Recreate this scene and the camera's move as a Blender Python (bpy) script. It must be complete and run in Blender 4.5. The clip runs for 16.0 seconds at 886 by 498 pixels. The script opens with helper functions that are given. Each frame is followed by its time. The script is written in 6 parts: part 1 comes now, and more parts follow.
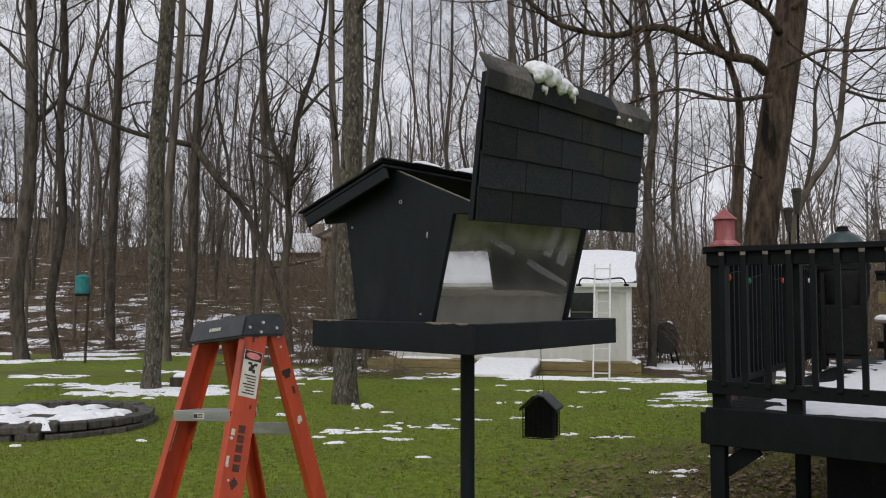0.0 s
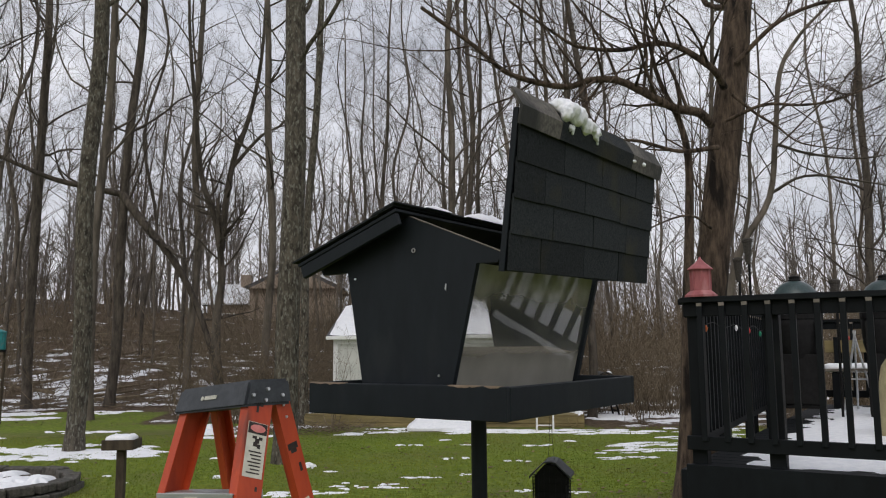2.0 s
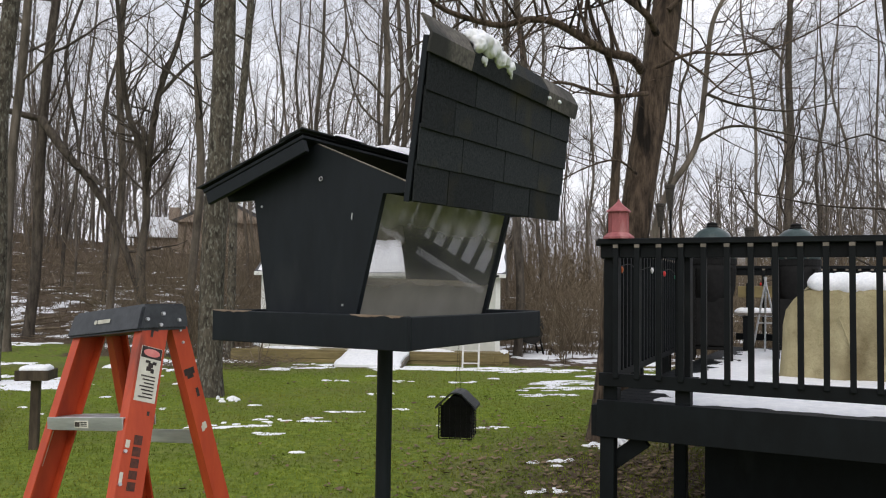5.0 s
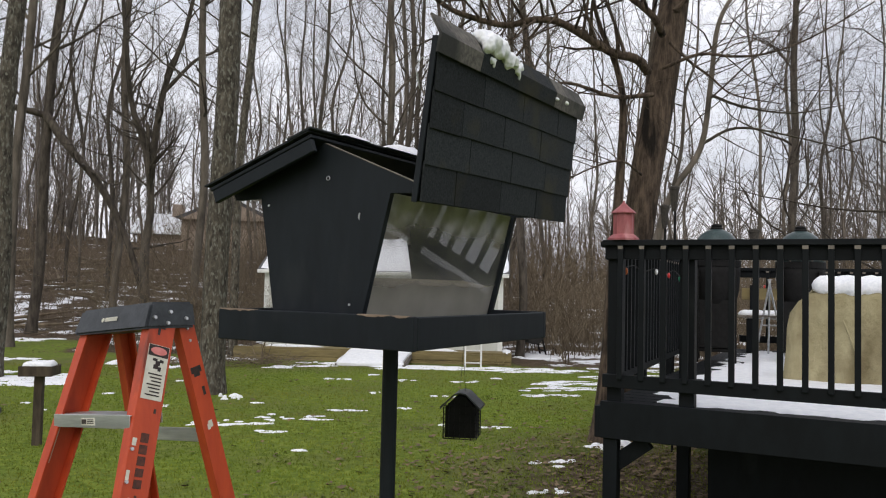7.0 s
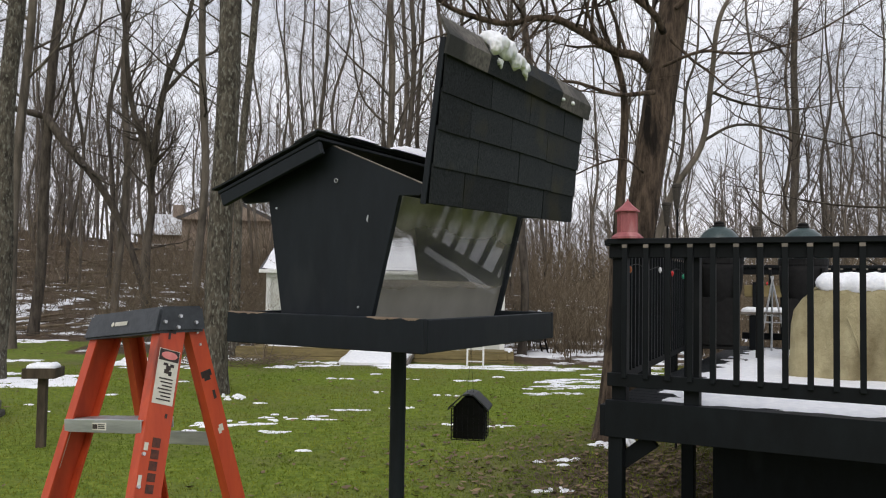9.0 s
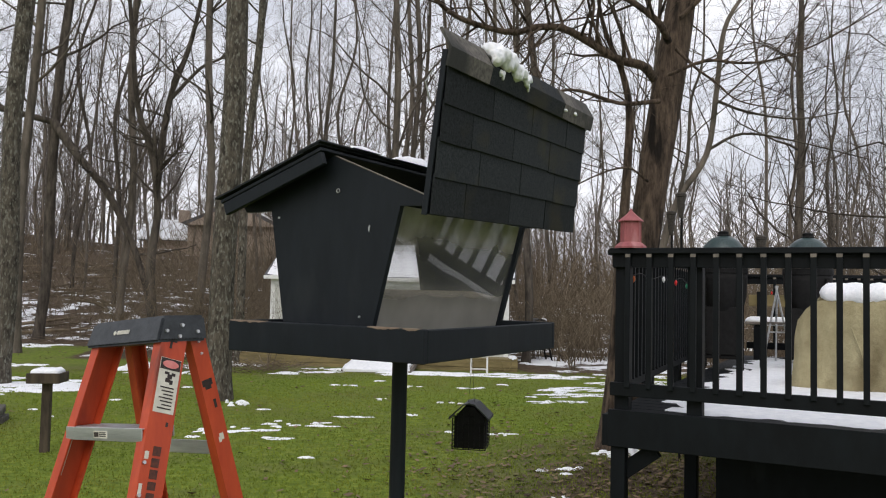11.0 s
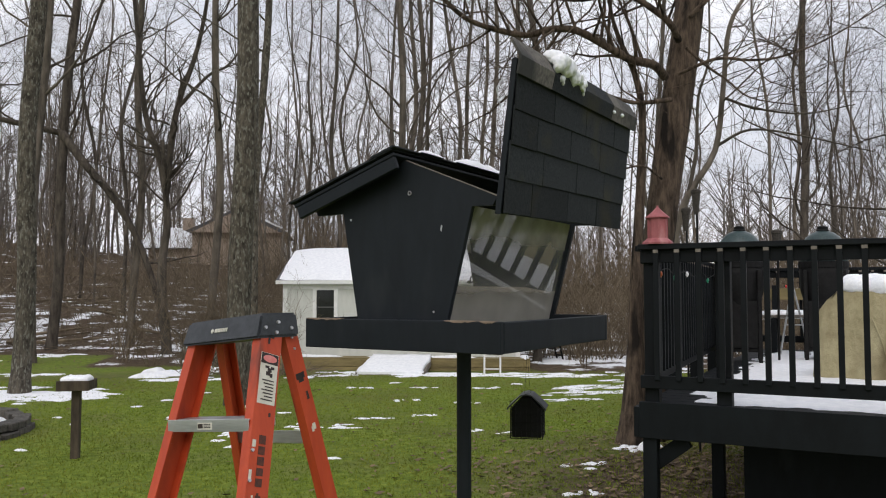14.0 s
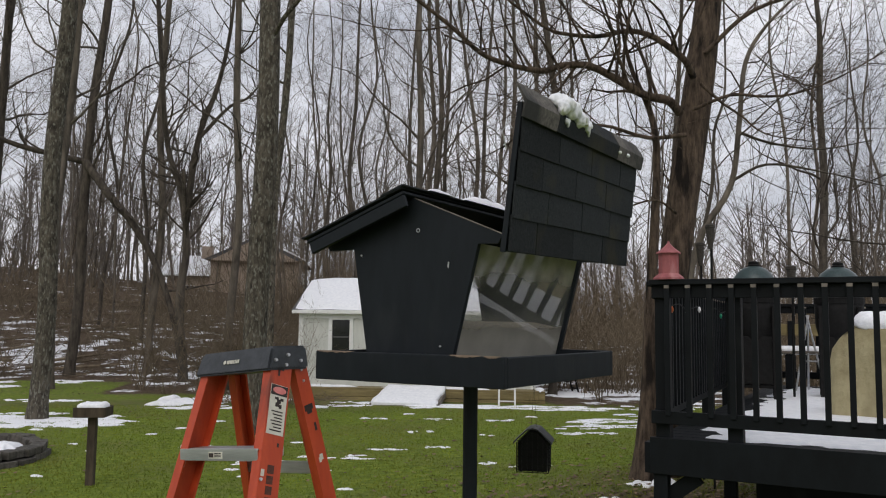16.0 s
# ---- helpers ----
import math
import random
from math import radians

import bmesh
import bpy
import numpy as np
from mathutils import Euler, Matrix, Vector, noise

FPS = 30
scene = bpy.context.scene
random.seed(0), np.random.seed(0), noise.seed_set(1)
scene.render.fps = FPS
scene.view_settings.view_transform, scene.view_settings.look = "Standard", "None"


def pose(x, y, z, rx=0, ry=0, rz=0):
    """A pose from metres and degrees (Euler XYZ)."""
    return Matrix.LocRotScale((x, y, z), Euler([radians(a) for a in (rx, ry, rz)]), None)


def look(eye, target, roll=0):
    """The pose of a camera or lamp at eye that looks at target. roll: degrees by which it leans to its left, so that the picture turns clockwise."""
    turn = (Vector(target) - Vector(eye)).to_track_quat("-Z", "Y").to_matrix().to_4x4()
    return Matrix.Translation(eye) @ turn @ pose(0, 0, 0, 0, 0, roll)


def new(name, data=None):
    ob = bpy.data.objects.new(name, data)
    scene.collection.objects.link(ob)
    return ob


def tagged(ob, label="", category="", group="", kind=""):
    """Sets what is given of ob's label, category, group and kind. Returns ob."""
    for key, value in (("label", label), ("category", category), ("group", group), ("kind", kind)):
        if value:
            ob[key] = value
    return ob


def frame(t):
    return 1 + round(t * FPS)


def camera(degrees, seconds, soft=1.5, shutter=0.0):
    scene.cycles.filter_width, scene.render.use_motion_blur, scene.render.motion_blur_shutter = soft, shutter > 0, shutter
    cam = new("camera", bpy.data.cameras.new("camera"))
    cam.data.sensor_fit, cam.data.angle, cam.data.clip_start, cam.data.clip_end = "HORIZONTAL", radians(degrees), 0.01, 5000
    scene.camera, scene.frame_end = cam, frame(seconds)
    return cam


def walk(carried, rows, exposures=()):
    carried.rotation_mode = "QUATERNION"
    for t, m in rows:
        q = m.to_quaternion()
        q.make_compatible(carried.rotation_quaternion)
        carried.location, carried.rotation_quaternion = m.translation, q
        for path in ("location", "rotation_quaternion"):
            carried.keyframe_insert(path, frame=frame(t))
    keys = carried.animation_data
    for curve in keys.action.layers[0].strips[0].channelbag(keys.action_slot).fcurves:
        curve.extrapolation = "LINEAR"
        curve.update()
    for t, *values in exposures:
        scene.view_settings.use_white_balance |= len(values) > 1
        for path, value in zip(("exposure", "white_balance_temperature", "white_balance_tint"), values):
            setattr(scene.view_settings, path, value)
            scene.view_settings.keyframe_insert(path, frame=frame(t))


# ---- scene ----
cam = camera(57.0, 16.0, 1.1)
PATH = [
    (0, (0.242, 0.001, 1.749), (0.19, 1.997, 1.865), 0.1),
    (0.5, (0.191, 0.151, 1.752), (0.157, 2.146, 1.891), 0.2),
    (1, (0.089, 0.231, 1.76), (0.109, 2.217, 1.997), 0.0),
    (1.5, (-0.021, 0.258, 1.768), (0.098, 2.24, 2.006), -0.5),
    (2, (-0.014, 0.247, 1.772), (0.107, 2.229, 2.011), -0.5),
    (2.5, (-0.001, 0.249, 1.772), (0.127, 2.231, 2.007), -0.2),
    (3, (0.018, 0.255, 1.764), (0.17, 2.237, 1.985), 0.1),
    (3.5, (0.046, 0.263, 1.75), (0.258, 2.246, 1.899), 0.1),
    (4, (0.067, 0.257, 1.745), (0.339, 2.236, 1.843), -0.0),
    (6.5, (0.055, 0.251, 1.753), (0.326, 2.23, 1.845), 1.4),
    (7, (0.052, 0.254, 1.751), (0.327, 2.233, 1.842), 1.3),
    (7.5, (0.039, 0.254, 1.755), (0.317, 2.233, 1.845), 1.3),
    (8, (0.029, 0.254, 1.752), (0.306, 2.233, 1.84), 1.4),
    (8.5, (0.026, 0.258, 1.758), (0.3, 2.238, 1.844), 0.9),
    (9, (0.03, 0.259, 1.76), (0.304, 2.238, 1.847), 0.9),
    (11.5, (0.046, 0.247, 1.771), (0.306, 2.227, 1.877), 1.3),
    (12, (0.062, 0.248, 1.764), (0.322, 2.229, 1.871), 1.1),
    (12.5, (0.079, 0.242, 1.76), (0.337, 2.223, 1.867), 0.5),
    (13, (0.081, 0.231, 1.749), (0.331, 2.212, 1.854), 0.2),
    (13.5, (-0.021, 0.207, 1.747), (0.232, 2.188, 1.855), 0.2),
    (14, (-0.169, 0.146, 1.748), (0.088, 2.127, 1.857), -0.0),
    (14.5, (-0.18, 0.109, 1.754), (0.075, 2.09, 1.862), -0.0),
    (15, (-0.153, 0.091, 1.757), (0.104, 2.071, 1.87), 0.1),
    (15.5, (-0.153, 0.079, 1.762), (0.097, 2.057, 1.922), 0.1),
    (16, (-0.148, 0.073, 1.761), (0.066, 2.053, 1.944), 0.7),
]
EXPOSURES = [(0, -0.03), (1.0, -0.11), (1.5, -0.07), (2.5, 0.0), (3.0, 0.06), (3.5, 0.25), (4, 0.34), (6.5, 0.25), (7.2, 0.27), (8, 0.33), (9, 0.27), (11.5, 0.3), (12.5, 0.34), (14.5, 0.2), (15.2, 0.12), (16, -0.06)]
walk(cam, [(t, look(eye, at, roll)) for t, eye, at, roll in PATH], EXPOSURES)

# ---- world, sun, exposure ----
world = bpy.data.worlds.new("overcast")
scene.world = world
world.use_nodes = True
wn, wl = world.node_tree.nodes, world.node_tree.links
wn.clear()
sky = wn.new("ShaderNodeTexSky")
sky.sky_type, sky.sun_disc = "NISHITA", False
sky.sun_elevation, sky.sun_rotation = radians(38), radians(200)
sky.dust_density, sky.air_density = 6.0, 1.5
sky_dim = wn.new("ShaderNodeMix")
sky_dim.data_type, sky_dim.blend_type = "RGBA", "MULTIPLY"
sky_dim.inputs[0].default_value = 1.0
sky_dim.inputs[7].default_value = (0.1, 0.1, 0.1, 1)
coord = wn.new("ShaderNodeTexCoord")
squash = wn.new("ShaderNodeMapping")
squash.inputs["Scale"].default_value = (1.6, 1.6, 5.0)
cloud = wn.new("ShaderNodeTexNoise")
cloud.inputs["Scale"].default_value, cloud.inputs["Detail"].default_value = 1.6, 6
ramp = wn.new("ShaderNodeValToRGB")
ramp.color_ramp.elements[0].position, ramp.color_ramp.elements[0].color = 0.33, (0.44, 0.455, 0.515, 1)
ramp.color_ramp.elements[1].position, ramp.color_ramp.elements[1].color = 0.68, (0.73, 0.725, 0.77, 1)
veil = wn.new("ShaderNodeMix")
veil.data_type = "RGBA"
veil.inputs[0].default_value = 0.9
backg = wn.new("ShaderNodeBackground")
backg.inputs["Strength"].default_value = 1.35
wout = wn.new("ShaderNodeOutputWorld")
wl.new(sky.outputs[0], sky_dim.inputs[6])
wl.new(coord.outputs["Generated"], squash.inputs[0])
wl.new(squash.outputs[0], cloud.inputs["Vector"])
wl.new(cloud.outputs[0], ramp.inputs[0])
wl.new(sky_dim.outputs[2], veil.inputs[6])
wl.new(ramp.outputs[0], veil.inputs[7])
wl.new(veil.outputs[2], backg.inputs[0])
wl.new(backg.outputs[0], wout.inputs[0])
sun_data = bpy.data.lights.new("sun", "SUN")
sun_data.energy, sun_data.angle, sun_data.color = 0.9, radians(40), (1.0, 0.97, 0.93)
sun = new("sun", sun_data)
sun.matrix_world = look((0, 0, 30), (8, 18, 10))


# ---- materials ----
def material(name, dark, light, scale=4.0, rough=0.8, bump=0.3, stretch=(1, 1, 1), patch=None, patch_scale=0.8, patch_at=0.58,
             metal=0.0, spread=(0.35, 0.68), patch_soft=0.06, bump_distance=0.01, island=0.0, per_object=0.0, spec=0.5):
    m = bpy.data.materials.new(name)
    m.use_nodes = True
    n, l = m.node_tree.nodes, m.node_tree.links
    b = n["Principled BSDF"]
    b.inputs["Roughness"].default_value, b.inputs["Metallic"].default_value = rough, metal
    b.inputs["Specular IOR Level"].default_value = spec
    tc = n.new("ShaderNodeTexCoord")
    mp = n.new("ShaderNodeMapping")
    mp.inputs["Scale"].default_value = stretch
    l.new(tc.outputs["Object"], mp.inputs[0])
    nz = n.new("ShaderNodeTexNoise")
    nz.inputs["Scale"].default_value, nz.inputs["Detail"].default_value, nz.inputs["Roughness"].default_value = scale, 8, 0.65
    l.new(mp.outputs[0], nz.inputs["Vector"])
    cr = n.new("ShaderNodeValToRGB")
    cr.color_ramp.elements[0].position, cr.color_ramp.elements[0].color = spread[0], (*dark, 1)
    cr.color_ramp.elements[1].position, cr.color_ramp.elements[1].color = spread[1], (*light, 1)
    l.new(nz.outputs[0], cr.inputs[0])
    colour = cr.outputs[0]
    if patch:
        n2 = n.new("ShaderNodeTexNoise")
        n2.inputs["Scale"].default_value, n2.inputs["Detail"].default_value = patch_scale, 7
        l.new(mp.outputs[0], n2.inputs["Vector"])
        r2 = n.new("ShaderNodeMapRange")
        r2.inputs[1].default_value, r2.inputs[2].default_value = patch_at - patch_soft, patch_at + patch_soft
        l.new(n2.outputs[0], r2.inputs[0])
        mx = n.new("ShaderNodeMix")
        mx.data_type = "RGBA"
        l.new(r2.outputs[0], mx.inputs[0])
        l.new(colour, mx.inputs[6])
        mx.inputs[7].default_value = (*patch, 1)
        colour = mx.outputs[2]
    for amount, node_type, socket in ((island, "ShaderNodeNewGeometry", "Random Per Island"), (per_object, "ShaderNodeObjectInfo", "Random")):
        if amount:
            g = n.new(node_type)
            r3 = n.new("ShaderNodeMapRange")
            r3.inputs[3].default_value, r3.inputs[4].default_value = 1 - amount, 1 + amount
            l.new(g.outputs[socket], r3.inputs[0])
            h = n.new("ShaderNodeHueSaturation")
            l.new(r3.outputs[0], h.inputs["Value"])
            l.new(colour, h.inputs["Color"])
            colour = h.outputs[0]
    l.new(colour, b.inputs["Base Color"])
    if bump:
        bp = n.new("ShaderNodeBump")
        bp.inputs["Strength"].default_value, bp.inputs["Distance"].default_value = bump, bump_distance
        l.new(nz.outputs[0], bp.inputs["Height"])
        l.new(bp.outputs[0], b.inputs["Normal"])
    return m


BARK = material("bark", (0.028, 0.024, 0.019), (0.128, 0.112, 0.088), 14, 0.95, 1.0, (1, 1, 0.4), (0.165, 0.162, 0.135), 30.0, 0.59, bump_distance=0.03, spec=0.2)
BARK_BROWN = material("brown_bark", (0.030, 0.022, 0.016), (0.135, 0.100, 0.073), 20, 0.95, 1.0, (1, 1, 0.22), (0.014, 0.011, 0.009), 7.0, 0.60, bump_distance=0.04, spec=0.2)
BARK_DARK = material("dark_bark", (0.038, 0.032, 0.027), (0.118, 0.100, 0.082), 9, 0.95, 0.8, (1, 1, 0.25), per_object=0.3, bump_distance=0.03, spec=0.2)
# grey-brown bark, lightened to include the haze over the farther trees
BARK_WOODS = material("hazed_woodland_bark", (0.052, 0.045, 0.037), (0.165, 0.140, 0.114), 5, 0.95, 0.5, (1, 1, 0.25), per_object=0.35, bump_distance=0.03, spec=0.2)
# distant twigs: aerial haze is mixed into this paler grey
BARK_FAR = material("hazed_far_twigs", (0.10, 0.088, 0.076), (0.21, 0.186, 0.162), 2, 0.95, 0, island=0.2, spec=0.2)
DARK_WOOD = material("dark_wet_wood", (0.028, 0.020, 0.012), (0.08, 0.060, 0.038), 14, 0.9, 0.4, (1, 1, 0.2))
BRUSH = material("brush_twigs", (0.080, 0.062, 0.042), (0.207, 0.166, 0.115), 3, 0.95, 0, island=0.3, spec=0.2)
SNOW = material("snow", (0.74, 0.76, 0.80), (0.88, 0.89, 0.91), 14, 0.65, 0.5, bump_distance=0.02)
SNOW_CLUMP = material("wet_clumped_snow", (0.72, 0.74, 0.78), (0.88, 0.89, 0.91), 45, 0.5, 0.6, bump_distance=0.006)
clump = SNOW_CLUMP.node_tree.nodes["Principled BSDF"]
clump.inputs["Subsurface Weight"].default_value, clump.inputs["Subsurface Scale"].default_value = 0.1, 0.008
clump.inputs["Subsurface Radius"].default_value = (0.8, 0.9, 1.0)
BLACK_PAINT = material("black_green_paint", (0.0045, 0.0070, 0.0098), (0.0078, 0.0114, 0.0152), 18, 0.6, 0.25, (1, 1, 0.3), (0.016, 0.019, 0.021), 5, 0.68, bump_distance=0.003, spec=0.25)
BARE_WOOD = material("weathered_bare_wood", (0.13, 0.09, 0.065), (0.30, 0.23, 0.17), 30, 0.85, 0.4, (0.2, 1, 1))
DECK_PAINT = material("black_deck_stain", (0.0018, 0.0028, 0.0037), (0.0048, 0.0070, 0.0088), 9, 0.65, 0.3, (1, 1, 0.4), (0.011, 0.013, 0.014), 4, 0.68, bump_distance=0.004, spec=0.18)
SHINGLE = material("asphalt_shingle", (0.0115, 0.0135, 0.0150), (0.034, 0.0385, 0.0415), 160, 0.95, 0.6, (1, 1, 1), (0.036, 0.035, 0.025), 5, 0.6, per_object=0.3, bump_distance=0.004, spec=0.2)
CAP_TAN = material("weathered_ridge_shingle", (0.06, 0.055, 0.05), (0.17, 0.155, 0.135), 60, 0.95, 0.5, bump_distance=0.004, patch=(0.03, 0.03, 0.028), patch_scale=3, patch_at=0.52)
ORANGE = material("orange_fibreglass", (0.38, 0.040, 0.010), (0.52, 0.068, 0.018), 25, 0.5, 0.15, (1, 1, 0.2), (0.10, 0.022, 0.012), 9, 0.65, bump_distance=0.002)
LADDER_CAP = material("black_moulded_plastic", (0.013, 0.016, 0.020), (0.036, 0.041, 0.048), 30, 0.45, 0.15, patch=(0.09, 0.096, 0.105), patch_scale=6, patch_at=0.68)
ALUMINIUM = material("dull_aluminium", (0.36, 0.37, 0.38), (0.58, 0.59, 0.60), 40, 0.45, 0.1, (0.1, 1, 1), metal=0.75)
STEEL = material("rivet_steel", (0.45, 0.45, 0.46), (0.65, 0.65, 0.66), 30, 0.3, 0, metal=0.9)
LABEL_WHITE = material("label_paper", (0.55, 0.53, 0.46), (0.70, 0.68, 0.60), 40, 0.6, 0)
LABEL_RED = material("label_red", (0.62, 0.18, 0.17), (0.72, 0.28, 0.26), 40, 0.6, 0)
INK = material("black_ink", (0.012, 0.010, 0.010), (0.05, 0.03, 0.025), 60, 0.6, 0)
RAIL_PRINT = material("worn_dark_print", (0.035, 0.014, 0.010), (0.12, 0.03, 0.015), 90, 0.6, 0)
SEED = material("bird_seed", (0.12, 0.095, 0.065), (0.36, 0.31, 0.23), 130, 0.9, 1.0, bump_distance=0.01)
SHED_WALL = material("pale_grey_shed_board", (0.50, 0.52, 0.48), (0.60, 0.61, 0.57), 6, 0.75, 0.2, (1, 1, 0.3))
SHED_TRIM = material("white_shed_trim", (0.68, 0.69, 0.67), (0.78, 0.79, 0.77), 10, 0.6, 0.1)
LUMBER = material("weathered_lumber", (0.12, 0.095, 0.04), (0.26, 0.205, 0.09), 8, 0.85, 0.4, (0.15, 1, 1))
LUMBER_GREY = material("grey_weathered_wood", (0.10, 0.09, 0.075), (0.22, 0.19, 0.16), 14, 0.9, 0.4, (1, 1, 0.2))
DARK_GLASS = material("dark_window_glass", (0.012, 0.013, 0.015), (0.022, 0.024, 0.026), 3, 0.08, 0)
WHITE_METAL = material("white_ladder_metal", (0.58, 0.58, 0.56), (0.72, 0.72, 0.70), 12, 0.5, 0.1)
STONE = material("grey_retaining_block", (0.028, 0.026, 0.022), (0.115, 0.105, 0.09), 14, 0.95, 0.7, per_object=0.25, bump_distance=0.01)
TEAL = material("teal_plastic", (0.01, 0.16, 0.17), (0.02, 0.24, 0.25), 8, 0.5, 0.1)
RED_TIN = material("faded_red_painted_tin", (0.22, 0.055, 0.06), (0.36, 0.11, 0.115), 12, 0.6, 0.25, (1, 1, 0.4), (0.42, 0.20, 0.20), 6, 0.64)
KAMADO = material("green_ceramic_glaze", (0.016, 0.032, 0.032), (0.034, 0.060, 0.060), 40, 0.32, 0.2, bump_distance=0.002)
IRON = material("black_iron", (0.003, 0.003, 0.003), (0.009, 0.009, 0.009), 20, 0.7, 0.2, spec=0.2)
CANVAS = material("beige_grill_cover", (0.25, 0.215, 0.115), (0.42, 0.375, 0.225), 4, 0.85, 1.0, (1, 1, 0.6), (0.16, 0.13, 0.065), 3.0, 0.58, patch_soft=0.10, bump_distance=0.06)
BRICK_FAR = material("tan_brick_wall", (0.27, 0.21, 0.165), (0.38, 0.31, 0.25), 3, 0.9, 0.2)
DARK_ROOF = material("dark_house_roof", (0.06, 0.06, 0.065), (0.11, 0.11, 0.115), 3, 0.9, 0.2)
DRUM = material("black_drum_plastic", (0.005, 0.0045, 0.004), (0.015, 0.013, 0.011), 10, 0.55, 0.2)
LEAF = material("dead_leaves", (0.07, 0.05, 0.028), (0.20, 0.14, 0.08), 2, 0.9, 0, island=0.4)
GRASS = material("lawn_blades", (0.085, 0.125, 0.012), (0.215, 0.265, 0.030), 0.5, 0.8, 0, patch=(0.17, 0.17, 0.03), patch_scale=0.35, patch_at=0.55, patch_soft=0.12, island=0.3, spec=0.15)
BULBS = [material("bulb_" + nm, c, tuple(min(1, v * 1.4) for v in c), 10, 0.3, 0) for nm, c in
         (("orange", (0.55, 0.12, 0.02)), ("white", (0.6, 0.6, 0.62)), ("blue", (0.03, 0.05, 0.35)), ("green", (0.0, 0.16, 0.08)), ("red", (0.5, 0.02, 0.02)))]


def glass_material():
    m = bpy.data.materials.new("dusty_clear_pane")
    m.use_nodes = True
    n, l = m.node_tree.nodes, m.node_tree.links
    n.clear()
    out, tr, gl, df = (n.new("ShaderNode" + k) for k in ("OutputMaterial", "BsdfTransparent", "BsdfGlossy", "BsdfDiffuse"))
    gl.inputs["Roughness"].default_value = 0.015
    df.inputs["Color"].default_value = (0.36, 0.345, 0.30, 1)
    face = n.new("ShaderNodeLayerWeight")
    face.inputs["Blend"].default_value = 0.5
    cube = n.new("ShaderNodeMath")
    cube.operation, cube.inputs[1].default_value = "POWER", 3.0
    fr = n.new("ShaderNodeMath")
    fr.operation, fr.inputs[1].default_value, fr.inputs[2].default_value = "MULTIPLY_ADD", 0.80, 0.06
    l.new(face.outputs["Facing"], cube.inputs[0])
    l.new(cube.outputs[0], fr.inputs[0])
    mix, dust = n.new("ShaderNodeMixShader"), n.new("ShaderNodeMixShader")
    tc, nz, mr = n.new("ShaderNodeTexCoord"), n.new("ShaderNodeTexNoise"), n.new("ShaderNodeMapRange")
    nz.inputs["Scale"].default_value, nz.inputs["Detail"].default_value = 7, 6
    mr.inputs[1].default_value, mr.inputs[2].default_value, mr.inputs[3].default_value, mr.inputs[4].default_value = 0.3, 0.75, 0.08, 0.26
    sep, low, add = n.new("ShaderNodeSeparateXYZ"), n.new("ShaderNodeMapRange"), n.new("ShaderNodeMath")
    low.interpolation_type = "SMOOTHSTEP"
    low.inputs[1].default_value, low.inputs[2].default_value, low.inputs[3].default_value, low.inputs[4].default_value = 1.70, 1.82, 0.55, 0.0
    add.operation, add.use_clamp = "ADD", True
    l.new(tc.outputs["Object"], nz.inputs["Vector"])
    l.new(tc.outputs["Object"], sep.inputs[0])
    l.new(sep.outputs["Z"], low.inputs[0])
    l.new(nz.outputs[0], mr.inputs[0])
    l.new(mr.outputs[0], add.inputs[0])
    l.new(low.outputs[0], add.inputs[1])
    l.new(fr.outputs[0], mix.inputs[0])
    l.new(tr.outputs[0], mix.inputs[1])
    l.new(gl.outputs[0], mix.inputs[2])
    # streaky grey near the top edge, painting in the pane's hazy reflection
    top, top_haze, sum2 = n.new("ShaderNodeMapRange"), n.new("ShaderNodeMath"), n.new("ShaderNodeMath")
    top.interpolation_type = "SMOOTHSTEP"
    top.inputs[1].default_value, top.inputs[2].default_value, top.inputs[3].default_value, top.inputs[4].default_value = 1.86, 1.97, 0.0, 1.25
    top_haze.operation, sum2.operation, sum2.use_clamp = "MULTIPLY", "ADD", True
    l.new(sep.outputs["Z"], top.inputs[0])
    l.new(top.outputs[0], top_haze.inputs[0])
    l.new(nz.outputs[0], top_haze.inputs[1])
    l.new(top_haze.outputs[0], sum2.inputs[0])
    l.new(add.outputs[0], sum2.inputs[1])
    l.new(sum2.outputs[0], dust.inputs[0])
    l.new(mix.outputs[0], dust.inputs[1])
    l.new(df.outputs[0], dust.inputs[2])
    l.new(dust.outputs[0], out.inputs[0])
    return m


PANE = glass_material()


